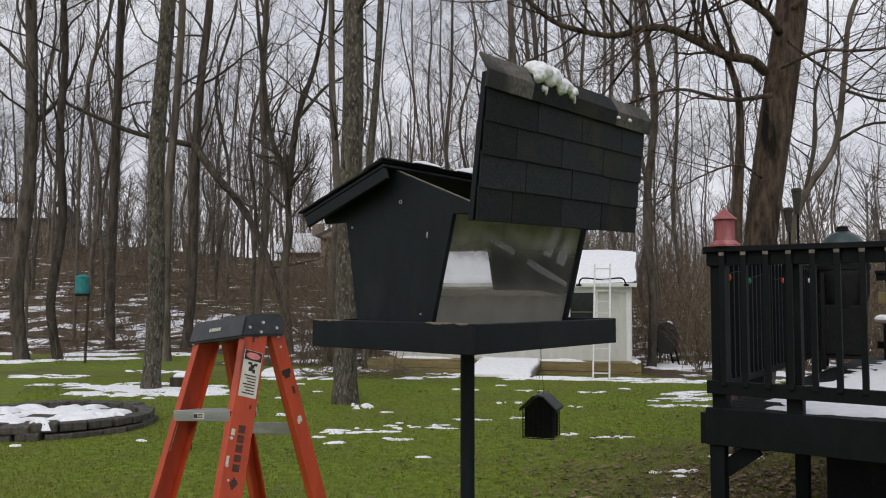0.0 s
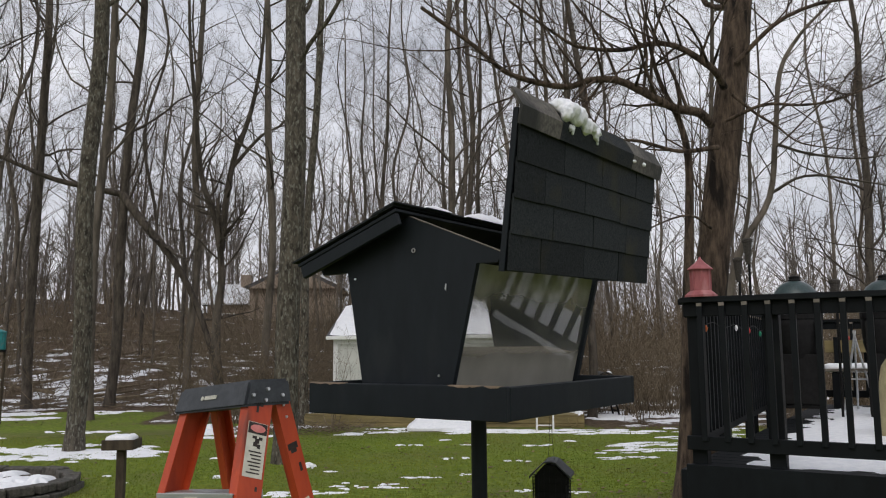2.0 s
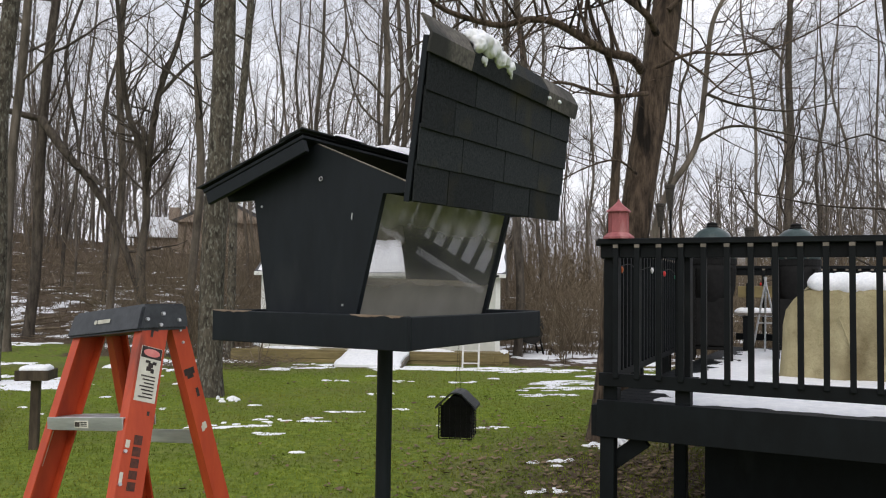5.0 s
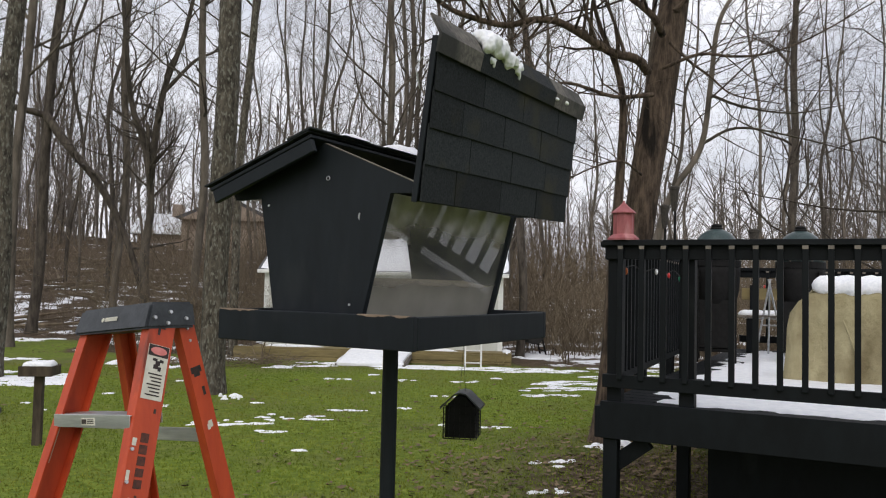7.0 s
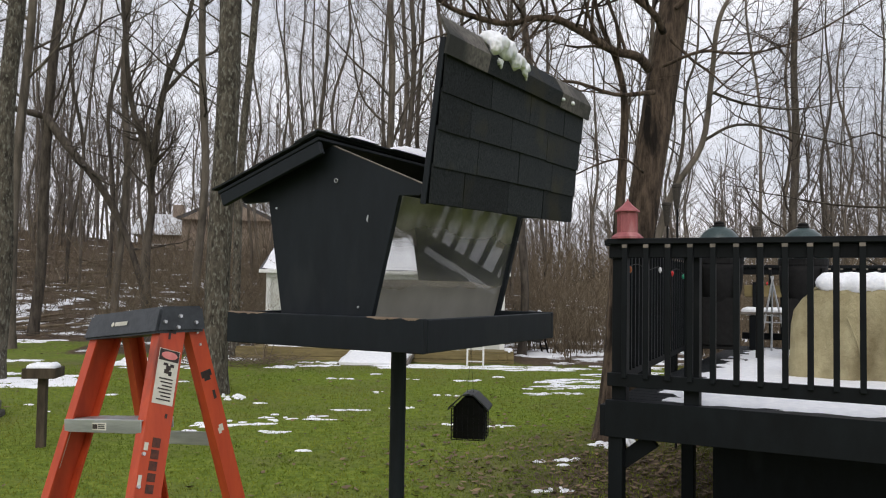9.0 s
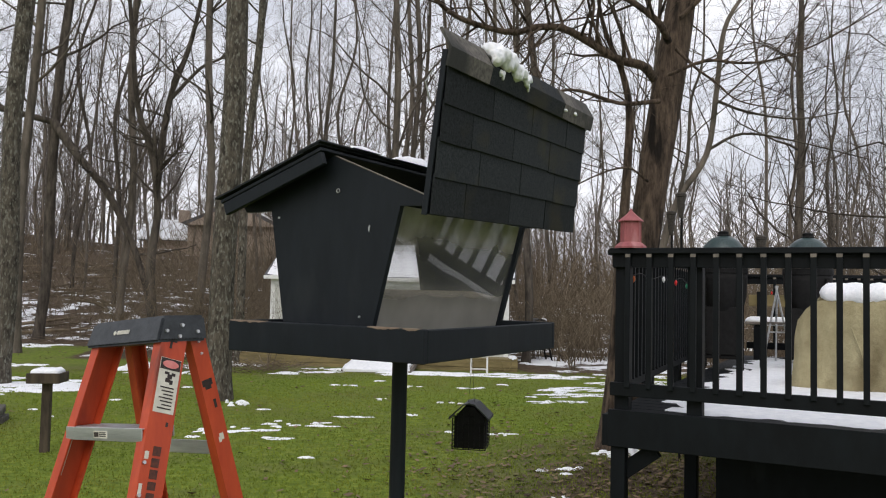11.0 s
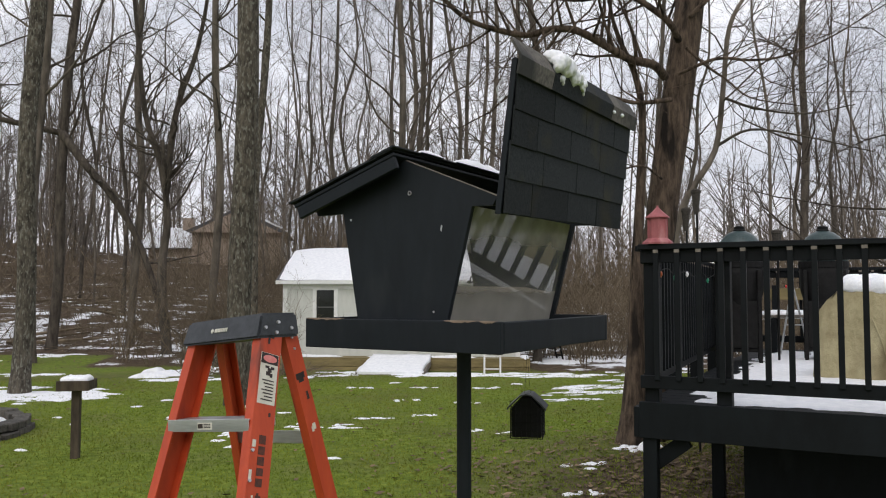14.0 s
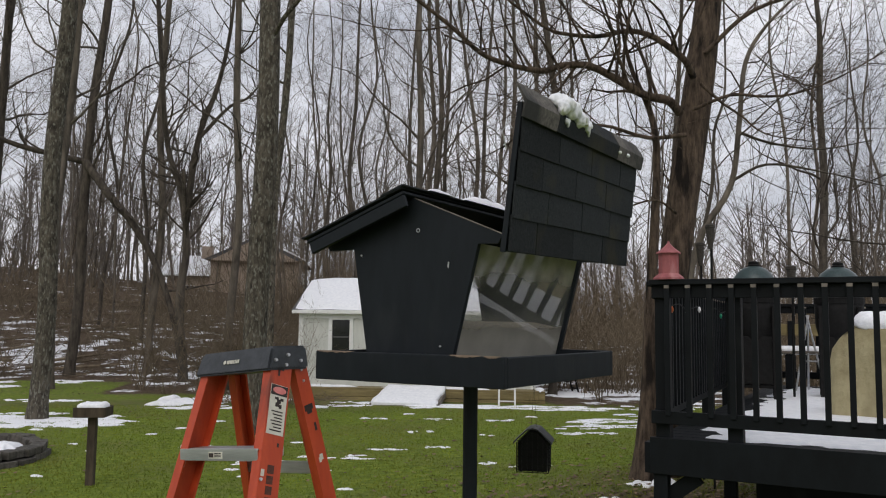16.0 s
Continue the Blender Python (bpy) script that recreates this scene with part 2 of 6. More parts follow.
def ground_material():
    """Lawn, leaf litter and old snow, blended by the mesh's 'woods' and 'bare' values."""
    m = bpy.data.materials.new("lawn_and_leaf_litter")
    m.use_nodes = True
    n, l = m.node_tree.nodes, m.node_tree.links
    b = n["Principled BSDF"]
    b.inputs["Roughness"].default_value = 0.95
    b.inputs["Specular IOR Level"].default_value = 0.15
    tc = n.new("ShaderNodeTexCoord")

    def noise_ramp(scale, detail, stops):
        nz = n.new("ShaderNodeTexNoise")
        nz.inputs["Scale"].default_value, nz.inputs["Detail"].default_value, nz.inputs["Roughness"].default_value = scale, detail, 0.7
        l.new(tc.outputs["Object"], nz.inputs["Vector"])
        cr = n.new("ShaderNodeValToRGB")
        e = cr.color_ramp.elements
        while len(e) < len(stops):
            e.new(0.5)
        for k, (p, c) in enumerate(stops):
            e[k].position, e[k].color = p, (*c, 1)
        l.new(nz.outputs[0], cr.inputs[0])
        return nz, cr.outputs[0]

    def blend(fac, a, c):
        mx = n.new("ShaderNodeMix")
        mx.data_type = "RGBA"
        l.new(fac, mx.inputs[0])
        l.new(a, mx.inputs[6])
        l.new(c, mx.inputs[7])
        return mx.outputs[2]

    def attribute(name):
        a = n.new("ShaderNodeAttribute")
        a.attribute_name = name
        return a.outputs["Fac"]

    def step(value, noise_out, lo, hi, weight):
        add = n.new("ShaderNodeMath")
        add.operation = "MULTIPLY_ADD"
        l.new(noise_out, add.inputs[0])
        add.inputs[1].default_value = weight
        l.new(value, add.inputs[2])
        mr = n.new("ShaderNodeMapRange")
        mr.inputs[1].default_value, mr.inputs[2].default_value = lo, hi
        l.new(add.outputs[0], mr.inputs[0])
        return mr.outputs[0]

    fine, grass = noise_ramp(9, 10, [(0.3, (0.06, 0.09, 0.012)), (0.5, (0.13, 0.18, 0.022)), (0.7, (0.22, 0.265, 0.045))])
    wide, straw = noise_ramp(2.2, 8, [(0.35, (0.075, 0.095, 0.022)), (0.65, (0.16, 0.16, 0.055))])
    big, _ = noise_ramp(0.55, 6, [(0, (0, 0, 0)), (1, (1, 1, 1))])
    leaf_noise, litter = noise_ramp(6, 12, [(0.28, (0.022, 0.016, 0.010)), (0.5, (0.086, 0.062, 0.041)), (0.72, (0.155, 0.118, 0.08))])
    snow_noise, snow = noise_ramp(0.75, 14, [(0.3, (0.70, 0.72, 0.76)), (0.7, (0.86, 0.87, 0.90))])
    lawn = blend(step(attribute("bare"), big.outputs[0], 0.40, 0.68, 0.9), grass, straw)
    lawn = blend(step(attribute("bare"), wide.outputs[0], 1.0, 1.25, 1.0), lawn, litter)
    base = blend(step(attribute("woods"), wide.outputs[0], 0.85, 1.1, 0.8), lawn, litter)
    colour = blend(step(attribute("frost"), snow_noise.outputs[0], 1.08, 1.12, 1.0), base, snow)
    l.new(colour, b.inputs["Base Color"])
    bp = n.new("ShaderNodeBump")
    bp.inputs["Strength"].default_value, bp.inputs["Distance"].default_value = 0.8, 0.05
    l.new(fine.outputs[0], bp.inputs["Height"])
    l.new(bp.outputs[0], b.inputs["Normal"])
    return m


GROUND = ground_material()


# ---- building blocks ----
def mesh_from(name, verts, faces, mat, smooth=False):
    me = bpy.data.meshes.new(name)
    me.from_pydata([tuple(v) for v in verts], [], faces)
    me.materials.append(mat)
    if smooth:
        me.polygons.foreach_set("use_smooth", [True] * len(me.polygons))
    me.update()
    return me


def part(name, bm, mat, parent=None, label="", smooth=False):
    me = bpy.data.meshes.new(name)
    bmesh.ops.recalc_face_normals(bm, faces=bm.faces)
    bm.to_mesh(me)
    bm.free()
    me.materials.append(mat)
    if smooth:
        me.polygons.foreach_set("use_smooth", [True] * len(me.polygons))
    ob = new(name, me)
    ob.parent = parent
    return tagged(ob, label)


def piece(name, me, parent, m=None, label=""):
    ob = new(name, me)
    ob.parent = parent
    if m is not None:
        ob.matrix_basis = m
    return tagged(ob, label)


def thing(name, m, label, category, group="", kind=""):
    ob = new(name)
    ob.empty_display_size = 0.1
    ob.matrix_basis = m
    return tagged(ob, label, category, group, kind)


def box(bm, lo, hi, bevel=0.0, m=None):
    r = bmesh.ops.create_cube(bm, size=1.0)
    vs = r["verts"]
    c = [(a + b) / 2 for a, b in zip(lo, hi)]
    s = [b - a for a, b in zip(lo, hi)]
    for v in vs:
        v.co = Vector([c[k] + v.co[k] * s[k] for k in range(3)])
    if bevel:
        es = list({e for v in vs for e in v.link_edges})
        r = bmesh.ops.bevel(bm, geom=es, offset=bevel, segments=1, affect="EDGES")
        vs = list(set(r["verts"]) | {v for v in vs if v.is_valid})
    if m is not None:
        for v in vs:
            v.co = m @ v.co
    return bm


def boxed(lo, hi, bevel=0.0, m=None):
    return box(bmesh.new(), lo, hi, bevel, m)


def beam(bm, p, q, w, h, up=(0, 0, 1), bevel=0.0):
    """A board from p to q, w across and h along up."""
    p, q = Vector(p), Vector(q)
    d = (q - p)
    x = d.normalized()
    y = Vector(up).cross(x).normalized()
    z = x.cross(y)
    m = Matrix((x, y, z)).transposed().to_4x4()
    m.translation = p
    return box(bm, (0, -w / 2, -h / 2), (d.length, w / 2, h / 2), bevel, m)


def prism(bm, outline, y0, y1, axis="y"):
    """An outline of (x, z) drawn out from y0 to y1."""
    a = [bm.verts.new((x, y0, z)) for x, z in outline]
    b = [bm.verts.new((x, y1, z)) for x, z in outline]
    bm.faces.new(a)
    bm.faces.new(b[::-1])
    k = len(a)
    for i in range(k):
        bm.faces.new((a[i], a[(i + 1) % k], b[(i + 1) % k], b[i]))
    return bm


def lathe(bm, profile, n=24, centre=(0, 0, 0)):
    """A profile of (radius, z) turned about the z axis."""
    rings = []
    for r, z in profile:
        rings.append([bm.verts.new((centre[0] + r * math.cos(2 * math.pi * k / n), centre[1] + r * math.sin(2 * math.pi * k / n), centre[2] + z)) for k in range(n)])
    for a, b in zip(rings, rings[1:]):
        for k in range(n):
            bm.faces.new((a[k], a[(k + 1) % n], b[(k + 1) % n], b[k]))
    bm.faces.new(rings[0][::-1])
    bm.faces.new(rings[-1])
    return bm


def tube(verts, faces, pts, radii, n):
    """Adds a tapering tube along pts to lists of verts and faces."""
    start = len(verts)
    k = len(pts)
    for i, (p, r) in enumerate(zip(pts, radii)):
        d = (pts[min(i + 1, k - 1)] - pts[max(i - 1, 0)])
        if d.length < 1e-6:
            d = Vector((0, 0, 1))
        d.normalize()
        a = d.cross(Vector((0.31, 0.95, 0.05)) if abs(d.y) < 0.9 else Vector((1, 0, 0))).normalized()
        b = d.cross(a)
        for j in range(n):
            w = 2 * math.pi * j / n
            verts.append(p + a * (r * math.cos(w)) + b * (r * math.sin(w)))
    for i in range(k - 1):
        for j in range(n):
            j2 = (j + 1) % n
            faces.append((start + i * n + j, start + i * n + j2, start + (i + 1) * n + j2, start + (i + 1) * n + j))


def smooth_path(ctrl, per=4):
    """Catmull-Rom points through the control points."""
    c = [Vector(p) for p in ctrl]
    c = [c[0] * 2 - c[1]] + c + [c[-1] * 2 - c[-2]]
    out = []
    for i in range(1, len(c) - 2):
        p0, p1, p2, p3 = c[i - 1:i + 3]
        for k in range(per):
            t = k / per
            out.append(0.5 * ((2 * p1) + (p2 - p0) * t + (2 * p0 - 5 * p1 + 4 * p2 - p3) * t * t + (3 * p1 - p0 - 3 * p2 + p3) * t ** 3))
    out.append(c[-2])
    return out


def ground_z(x, y):
    side = 0.045 + 0.04 * (1 - min(1, max(0, (x + 2) / 22))) + 0.04 * min(1, max(0, (-10 - x) / 20))
    rise = min(max(y - 22, 0), 50)
    return side * rise * min(1, rise / 10) + 0.06 * noise.noise(Vector((x * 0.15, y * 0.15, 0))) * min(1, max(0, (y - 4) / 10))


# ---- ground ----
def steps(*runs):
    out = []
    for a, b, s in runs:
        out += list(np.arange(a, b, s))
    return out


def build_ground():
    xs = steps((-1500, -100, 200), (-100, -24, 4), (-24, 16, 0.5), (16, 100, 4), (100, 1501, 200))
    ys = steps((-1200, -20, 200), (-20, 0, 4), (0, 36, 0.5), (36, 100, 3), (100, 1801, 200))
    verts = [(x, y, ground_z(x, y)) for y in ys for x in xs]
    nx = len(xs)
    faces = [(j * nx + i, j * nx + i + 1, (j + 1) * nx + i + 1, (j + 1) * nx + i) for j in range(len(ys) - 1) for i in range(nx - 1)]
    me = mesh_from("ground", verts, faces, GROUND, True)
    woods, bare, frost = [], [], []
    for x, y, z in verts:
        edge = 20.5 + 1.2 * noise.noise(Vector((x * 0.2, 0, 3))) + (3.5 if x < -6 else 0) - (3.2 if x > 4.3 else 0)
        w = min(1, max(0, (y - edge) / 1.5 + 0.5))
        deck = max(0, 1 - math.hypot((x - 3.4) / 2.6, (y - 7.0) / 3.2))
        woods.append(w)
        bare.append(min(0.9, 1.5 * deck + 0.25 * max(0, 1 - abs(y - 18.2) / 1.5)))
        frost.append(0.562 * w * min(1, max(0.86, 1.12 - (y - 20) / 110)))
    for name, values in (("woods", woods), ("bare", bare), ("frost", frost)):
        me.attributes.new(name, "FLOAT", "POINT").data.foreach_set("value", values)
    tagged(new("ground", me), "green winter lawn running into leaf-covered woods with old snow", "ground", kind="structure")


build_ground()


def snow_blob(verts, faces, x, y, lx, ly, h, turn, seed, z=None):
    n, rings = 30, 4
    c, s = math.cos(radians(turn)), math.sin(radians(turn))
    base = len(verts)
    for k in range(rings + 1):
        r = k / rings
        for j in range(n):
            w = 2 * math.pi * j / n
            wob = 1 + 0.75 * noise.noise(Vector((2.2 * math.cos(w) + seed * 7.1, 2.2 * math.sin(w), seed))) + 0.4 * noise.noise(Vector((5 * math.cos(w), 5 * math.sin(w), seed))) + 0.3 * noise.noise(Vector((11 * math.cos(w), 11 * math.sin(w), seed)))
            px, py = lx * r * wob * math.cos(w), ly * r * wob * math.sin(w)
            X, Y = x + c * px - s * py, y + s * px + c * py
            up = h * (1 - r ** 3) * (1 + 0.5 * noise.noise(Vector((X * 4, Y * 4, seed)))) - (0.012 if k == rings else 0)
            verts.append(Vector((X, Y, (ground_z(X, Y) if z is None else z) + up + 0.004)))
    for k in range(rings):
        for j in range(n):
            j2 = (j + 1) % n
            faces.append((base + k * n + j, base + k * n + j2, base + (k + 1) * n + j2, base + (k + 1) * n + j))


def snow_patches(label, spots, name="snow_patch"):
    verts, faces = [], []
    r = random.Random(len(spots))
    for k, (x, y, lx, ly, h, turn) in enumerate(spots):
        if lx < 0.16:
            snow_blob(verts, faces, x, y, lx, ly, h, turn, k * 1.37 + x)
            continue
        c, s = math.cos(radians(turn)), math.sin(radians(turn))
        if lx >= 0.6 and ly >= 0.3:
            snow_blob(verts, faces, x, y, lx * 0.75, ly * 0.7, h * 0.4, turn, k * 2.1 + x)
        for j in range(7 + int(lx * 12)):
            a, b, q = r.uniform(-0.9, 0.9) * lx, r.uniform(-1.5, 1.5) * ly, r.uniform(0.06, 0.34)
            snow_blob(verts, faces, x + c * a - s * b, y + s * a + c * b, lx * q, max(0.03, ly * r.uniform(0.15, 0.5)), h * r.uniform(0.2, 0.5), turn + r.uniform(-15, 15), k * 1.37 + x + j * 0.77)
    return tagged(new(name, mesh_from(name, verts, faces, SNOW, True)), label, "snow", kind="stuff")


rng = random.Random(4)
snow_patches("melting snow lying round the foot of a tree", [(-5.6, 15.2, 1.25, 0.7, 0.05, 0), (-6.7, 15.6, 0.6, 0.4, 0.04, 20), (-4.5, 14.8, 0.7, 0.3, 0.04, -10), (-5.2, 14.4, 0.5, 0.18, 0.03, 5)])
snow_patches("scattered thin snow streaks on the open lawn", [
    (-1.1, 10.6, 0.55, 0.13, 0.03, 8), (-0.35, 10.9, 0.45, 0.10, 0.03, 5), (-0.5, 10.0, 0.22, 0.07, 0.02, 0), (0.4, 11.6, 0.3, 0.06, 0.02, 10), (1.1, 11.8, 0.22, 0.06, 0.02, 0),
    (2.0, 10.2, 0.3, 0.06, 0.02, 10), (1.55, 10.4, 0.2, 0.05, 0.02, 20), (1.0, 13.6, 0.25, 0.08, 0.02, 0), (1.9, 13.2, 0.2, 0.06, 0.02, 0), (2.35, 8.2, 0.24, 0.09, 0.03, 15),
    (1.95, 7.1, 0.2, 0.07, 0.03, 10), (3.0, 9.0, 0.12, 0.06, 0.02, 0), (1.4, 15.3, 0.3, 0.09, 0.02, 0), (0.3, 15.5, 0.25, 0.08, 0.02, 0), (2.6, 15.2, 0.3, 0.10, 0.02, 0),
    (-0.2, 8.9, 0.08, 0.04, 0.015, 0), (-2.3, 12.0, 0.2, 0.06, 0.02, 0), (-7.6, 16.0, 0.6, 0.2, 0.03, 0), (-8.6, 17.6, 0.9, 0.25, 0.03, 0), (-6.9, 18.8, 0.8, 0.22, 0.03, 0)]
    + [(rng.uniform(-6, 4), rng.uniform(9, 17), rng.uniform(0.05, 0.14), rng.uniform(0.03, 0.06), 0.015, rng.uniform(-20, 20)) for _ in range(20)])
snow_patches("long band of snow in front of the garden shed", [(3.0, 17.35, 1.9, 0.22, 0.05, -8), (4.4, 16.9, 1.0, 0.18, 0.04, -6), (0.0, 18.3, 0.5, 0.2, 0.05, 0), (-0.5, 17.6, 0.7, 0.18, 0.04, 5), (2.2, 17.5, 0.5, 0.16, 0.05, 0)])
snow_patches("broad patch of snow on the lawn near the deck", [(5.2, 15.0, 1.3, 0.22, 0.022, 8), (4.4, 14.2, 0.9, 0.15, 0.02, 5), (5.9, 15.9, 0.9, 0.22, 0.025, 0), (3.8, 13.4, 0.5, 0.10, 0.018, 8), (6.6, 17.2, 0.9, 0.3, 0.03, 0)])
snow_patches("heaped snow along the edge of the woods", [(-3.6, 18.6, 0.8, 0.5, 0.22, 0), (-2.4, 19.2, 0.9, 0.4, 0.10, 0), (-10.5, 23.6, 1.3, 0.3, 0.06, 0), (-13.5, 24.0, 0.9, 0.3, 0.06, 0), (-7.9, 23.8, 0.8, 0.25, 0.05, 0),
    (-11.4, 21.0, 0.8, 0.3, 0.06, 0), (-10.0, 22.0, 1.2, 0.35, 0.05, 0), (-3.0, 17.4, 0.9, 0.2, 0.05, 10), (5.6, 20.6, 0.9, 0.5, 0.1, 0), (6.9, 21.2, 1.1, 0.5, 0.1, 0), (7.2, 19.0, 0.8, 0.4, 0.08, 0)])
snow_patches("small heaps of snow at the roots of the trees", [(-1.35, 12.9, 0.20, 0.14, 0.09, 0), (3.12, 8.98, 0.2, 0.10, 0.10, 10), (3.3, 9.0, 0.14, 0.08, 0.08, 0)])


def build_lawn_blades():
    r = np.random.default_rng(3)
    n = 150000
    y = 4.5 + 13.5 * r.random(n) ** 1.4
    x = (r.random(n) * 2 - 1) * (1.5 + y * 0.56) + 0.13 * y
    h = 0.012 + 0.018 * r.random(n) ** 2
    a = r.random(n) * 6.283
    wd = 0.004 + 0.005 * y / 18
    verts = np.zeros((n, 3, 3))
    gz = np.array([ground_z(px, py) for px, py in zip(x, y)])
    verts[:, 0] = np.stack([x - wd * np.cos(a), y - wd * np.sin(a), gz], 1)
    verts[:, 1] = np.stack([x + wd * np.cos(a), y + wd * np.sin(a), gz], 1)
    verts[:, 2] = np.stack([x + 0.02 * (r.random(n) - 0.5), y + 0.02 * (r.random(n) - 0.5), gz + h], 1)
    me = bpy.data.meshes.new("grass")
    me.from_pydata(verts.reshape(-1, 3).tolist(), [], np.arange(3 * n).reshape(-1, 3).tolist())
    me.materials.append(GRASS)
    tagged(new("grass", me), "short green blades of wet lawn grass", "grass", kind="stuff")


build_lawn_blades()


def build_leaves():
    r = random.Random(8)
    verts, faces = [], []
    for k in range(9000):
        if k < 2600:
            x, y = r.gauss(3.2, 1.5), r.gauss(7.6, 1.6)
        elif k < 3000:
            x, y = r.uniform(-6, 4), r.uniform(5, 17)
        else:
            y = r.uniform(20, 34)
            x = r.uniform(-20, 14)
        z = ground_z(x, y) + 0.012 + 0.01 * r.random()
        s, w, t = r.uniform(0.02, 0.05), r.uniform(0, 6.28), r.uniform(-0.3, 0.3)
        c, q = math.cos(w) * s, math.sin(w) * s
        b = len(verts)
        verts += [(x - c, y - q, z), (x + q * 0.5, y - c * 0.5, z + s * t), (x + c, y + q, z + 0.012), (x - q * 0.5, y + c * 0.5, z - s * t * 0.3 + 0.008)]
        faces.append((b, b + 1, b + 2, b + 3))
    tagged(new("fallen_leaves", mesh_from("fallen_leaves", verts, faces, LEAF)), "brown dead leaves scattered on the ground", "leaves", kind="stuff")


build_leaves()


# ---- trees ----
def grow(verts, faces, r, start, direction, length, radius, level, depth, sides, spread, kids, lift=0.15, wander=0.24, tip=0.22):
    """A limb with its side limbs, added to the lists."""
    n = 2 if level >= 3 else max(3, min(9, int(length / (0.55 if level else 1.0)) + 2))
    p, d = Vector(start), Vector(direction).normalized()
    pts, radii = [p.copy()], [radius]
    for k in range(1, n + 1):
        d = (d + Vector((r.gauss(0, wander), r.gauss(0, wander), r.gauss(0, wander) + lift * 0.5)) * (0.9 if level else 0.35)).normalized()
        p = p + d * (length / n)
        pts.append(p.copy())
        radii.append(radius * (1 - (1 - tip) * k / n))
    tube(verts, faces, pts, radii, sides[min(level, len(sides) - 1)])
    if level >= depth:
        return
    count = kids[min(level, len(kids) - 1)]
    for k in range(count):
        f = 0.3 + 0.68 * (k + r.random()) / count
        i = min(n - 1, int(f * n))
        q = pts[i].lerp(pts[i + 1], f * n - i)
        along = (pts[i + 1] - pts[i]).normalized()
        side = along.cross(Vector((r.gauss(0, 1), r.gauss(0, 1), r.gauss(0, 1)))).normalized()
        ang = radians(r.uniform(*spread))
        nd = along * math.cos(ang) + side * math.sin(ang)
        nr = max(0.003, radii[i] * r.uniform(0.28, 0.48))
        nl = length * r.uniform(0.34, 0.62) * (1.15 - 0.45 * f)
        grow(verts, faces, r, q, nd, nl, nr, level + 1, depth, sides, spread, kids, lift, wander, tip)


def trunk_and_crown(r, path, radii, sides, limbs, crown_from, depth, kids, spread=(28, 62), length=4.5, lift=0.2):
    """A trunk along a path, its listed limbs, and side limbs from crown_from (a share of the trunk) on."""
    tv, tf, bv, bf = [], [], [], []
    pts = smooth_path(path, 4)
    rs = [float(np.interp(k / (len(pts) - 1), np.linspace(0, 1, len(radii)), radii)) for k in range(len(pts))]
    flare = pts[0].z
    rs = [q * (1 + 0.3 * max(0, 1 - (p.z - flare) / 0.6) ** 2) for p, q in zip(pts, rs)]
    tube(tv, tf, pts, rs, sides)
    for ctrl, r0, r1, twigs in limbs:
        lp = smooth_path(ctrl, 4)
        lr = [r0 + (r1 - r0) * k / (len(lp) - 1) for k in range(len(lp))]
        tube(bv, bf, lp, lr, 8)
        for k in range(twigs):
            f = 0.15 + 0.85 * (k + r.random()) / twigs
            i = min(len(lp) - 2, int(f * (len(lp) - 1)))
            along = (lp[i + 1] - lp[i]).normalized()
            side = along.cross(Vector((r.gauss(0, 1), r.gauss(0, 1), r.gauss(0, 1)))).normalized()
            if side.z < 0 and r.random() < 0.6:
                side = -side
            ang = radians(r.uniform(35, 75))
            grow(bv, bf, r, lp[i], along * math.cos(ang) + side * math.sin(ang), r.uniform(0.9, 2.4), max(0.006, lr[i] * 0.45), 1, 3, (5, 5, 4, 3), (25, 60), (3, 4, 4), 0.1)
    for k in range(kids[0]):
        f = crown_from + (1 - crown_from) * (k + r.random()) / kids[0]
        i = min(len(pts) - 2, int(f * (len(pts) - 1)))
        w = r.uniform(0, 6.283)
        ang = radians(r.uniform(*spread))
        d = Vector((math.cos(w) * math.sin(ang), math.sin(w) * math.sin(ang), math.cos(ang)))
        grow(bv, bf, r, pts[i], d, length * r.uniform(0.6, 1.2) * (1.2 - 0.6 * f), rs[i] * r.uniform(0.24, 0.42), 1, depth, (6, 5, 4, 3, 3), spread, kids, lift)
    return tv, tf, bv, bf


def tree(label, bark, data, m=None, group="trees behind the lawn"):
    tv, tf, bv, bf = data
    ob = thing("tree", m or Matrix(), label, "tree", group)
    piece("trunk", mesh_from("trunk", tv, tf, bark, True), ob)
    if bf:
        piece("crown", mesh_from("crown", bv, bf, bark, True), ob)
    return ob


def upright(seed, x, y, r0, height, lean=(0, 0), wob=0.12, r1=0.35, crown_from=0.35, kids=(12, 4, 4), depth=3, length=4.5, limbs=(), spread=(28, 62)):
    r = random.Random(seed)
    path = [(x + lean[0] * f + r.gauss(0, wob) * (f > 0), y + lean[1] * f + r.gauss(0, wob) * (f > 0), ground_z(x, y) - 0.15 + height * f) for f in (0, 0.12, 0.28, 0.45, 0.62, 0.8, 1)]
    return trunk_and_crown(r, path, (r0, r0 * 0.93, r0 * 0.85, r0 * (1 + r1) * 0.5, r0 * r1), 12, limbs, crown_from, depth, kids, spread, length)


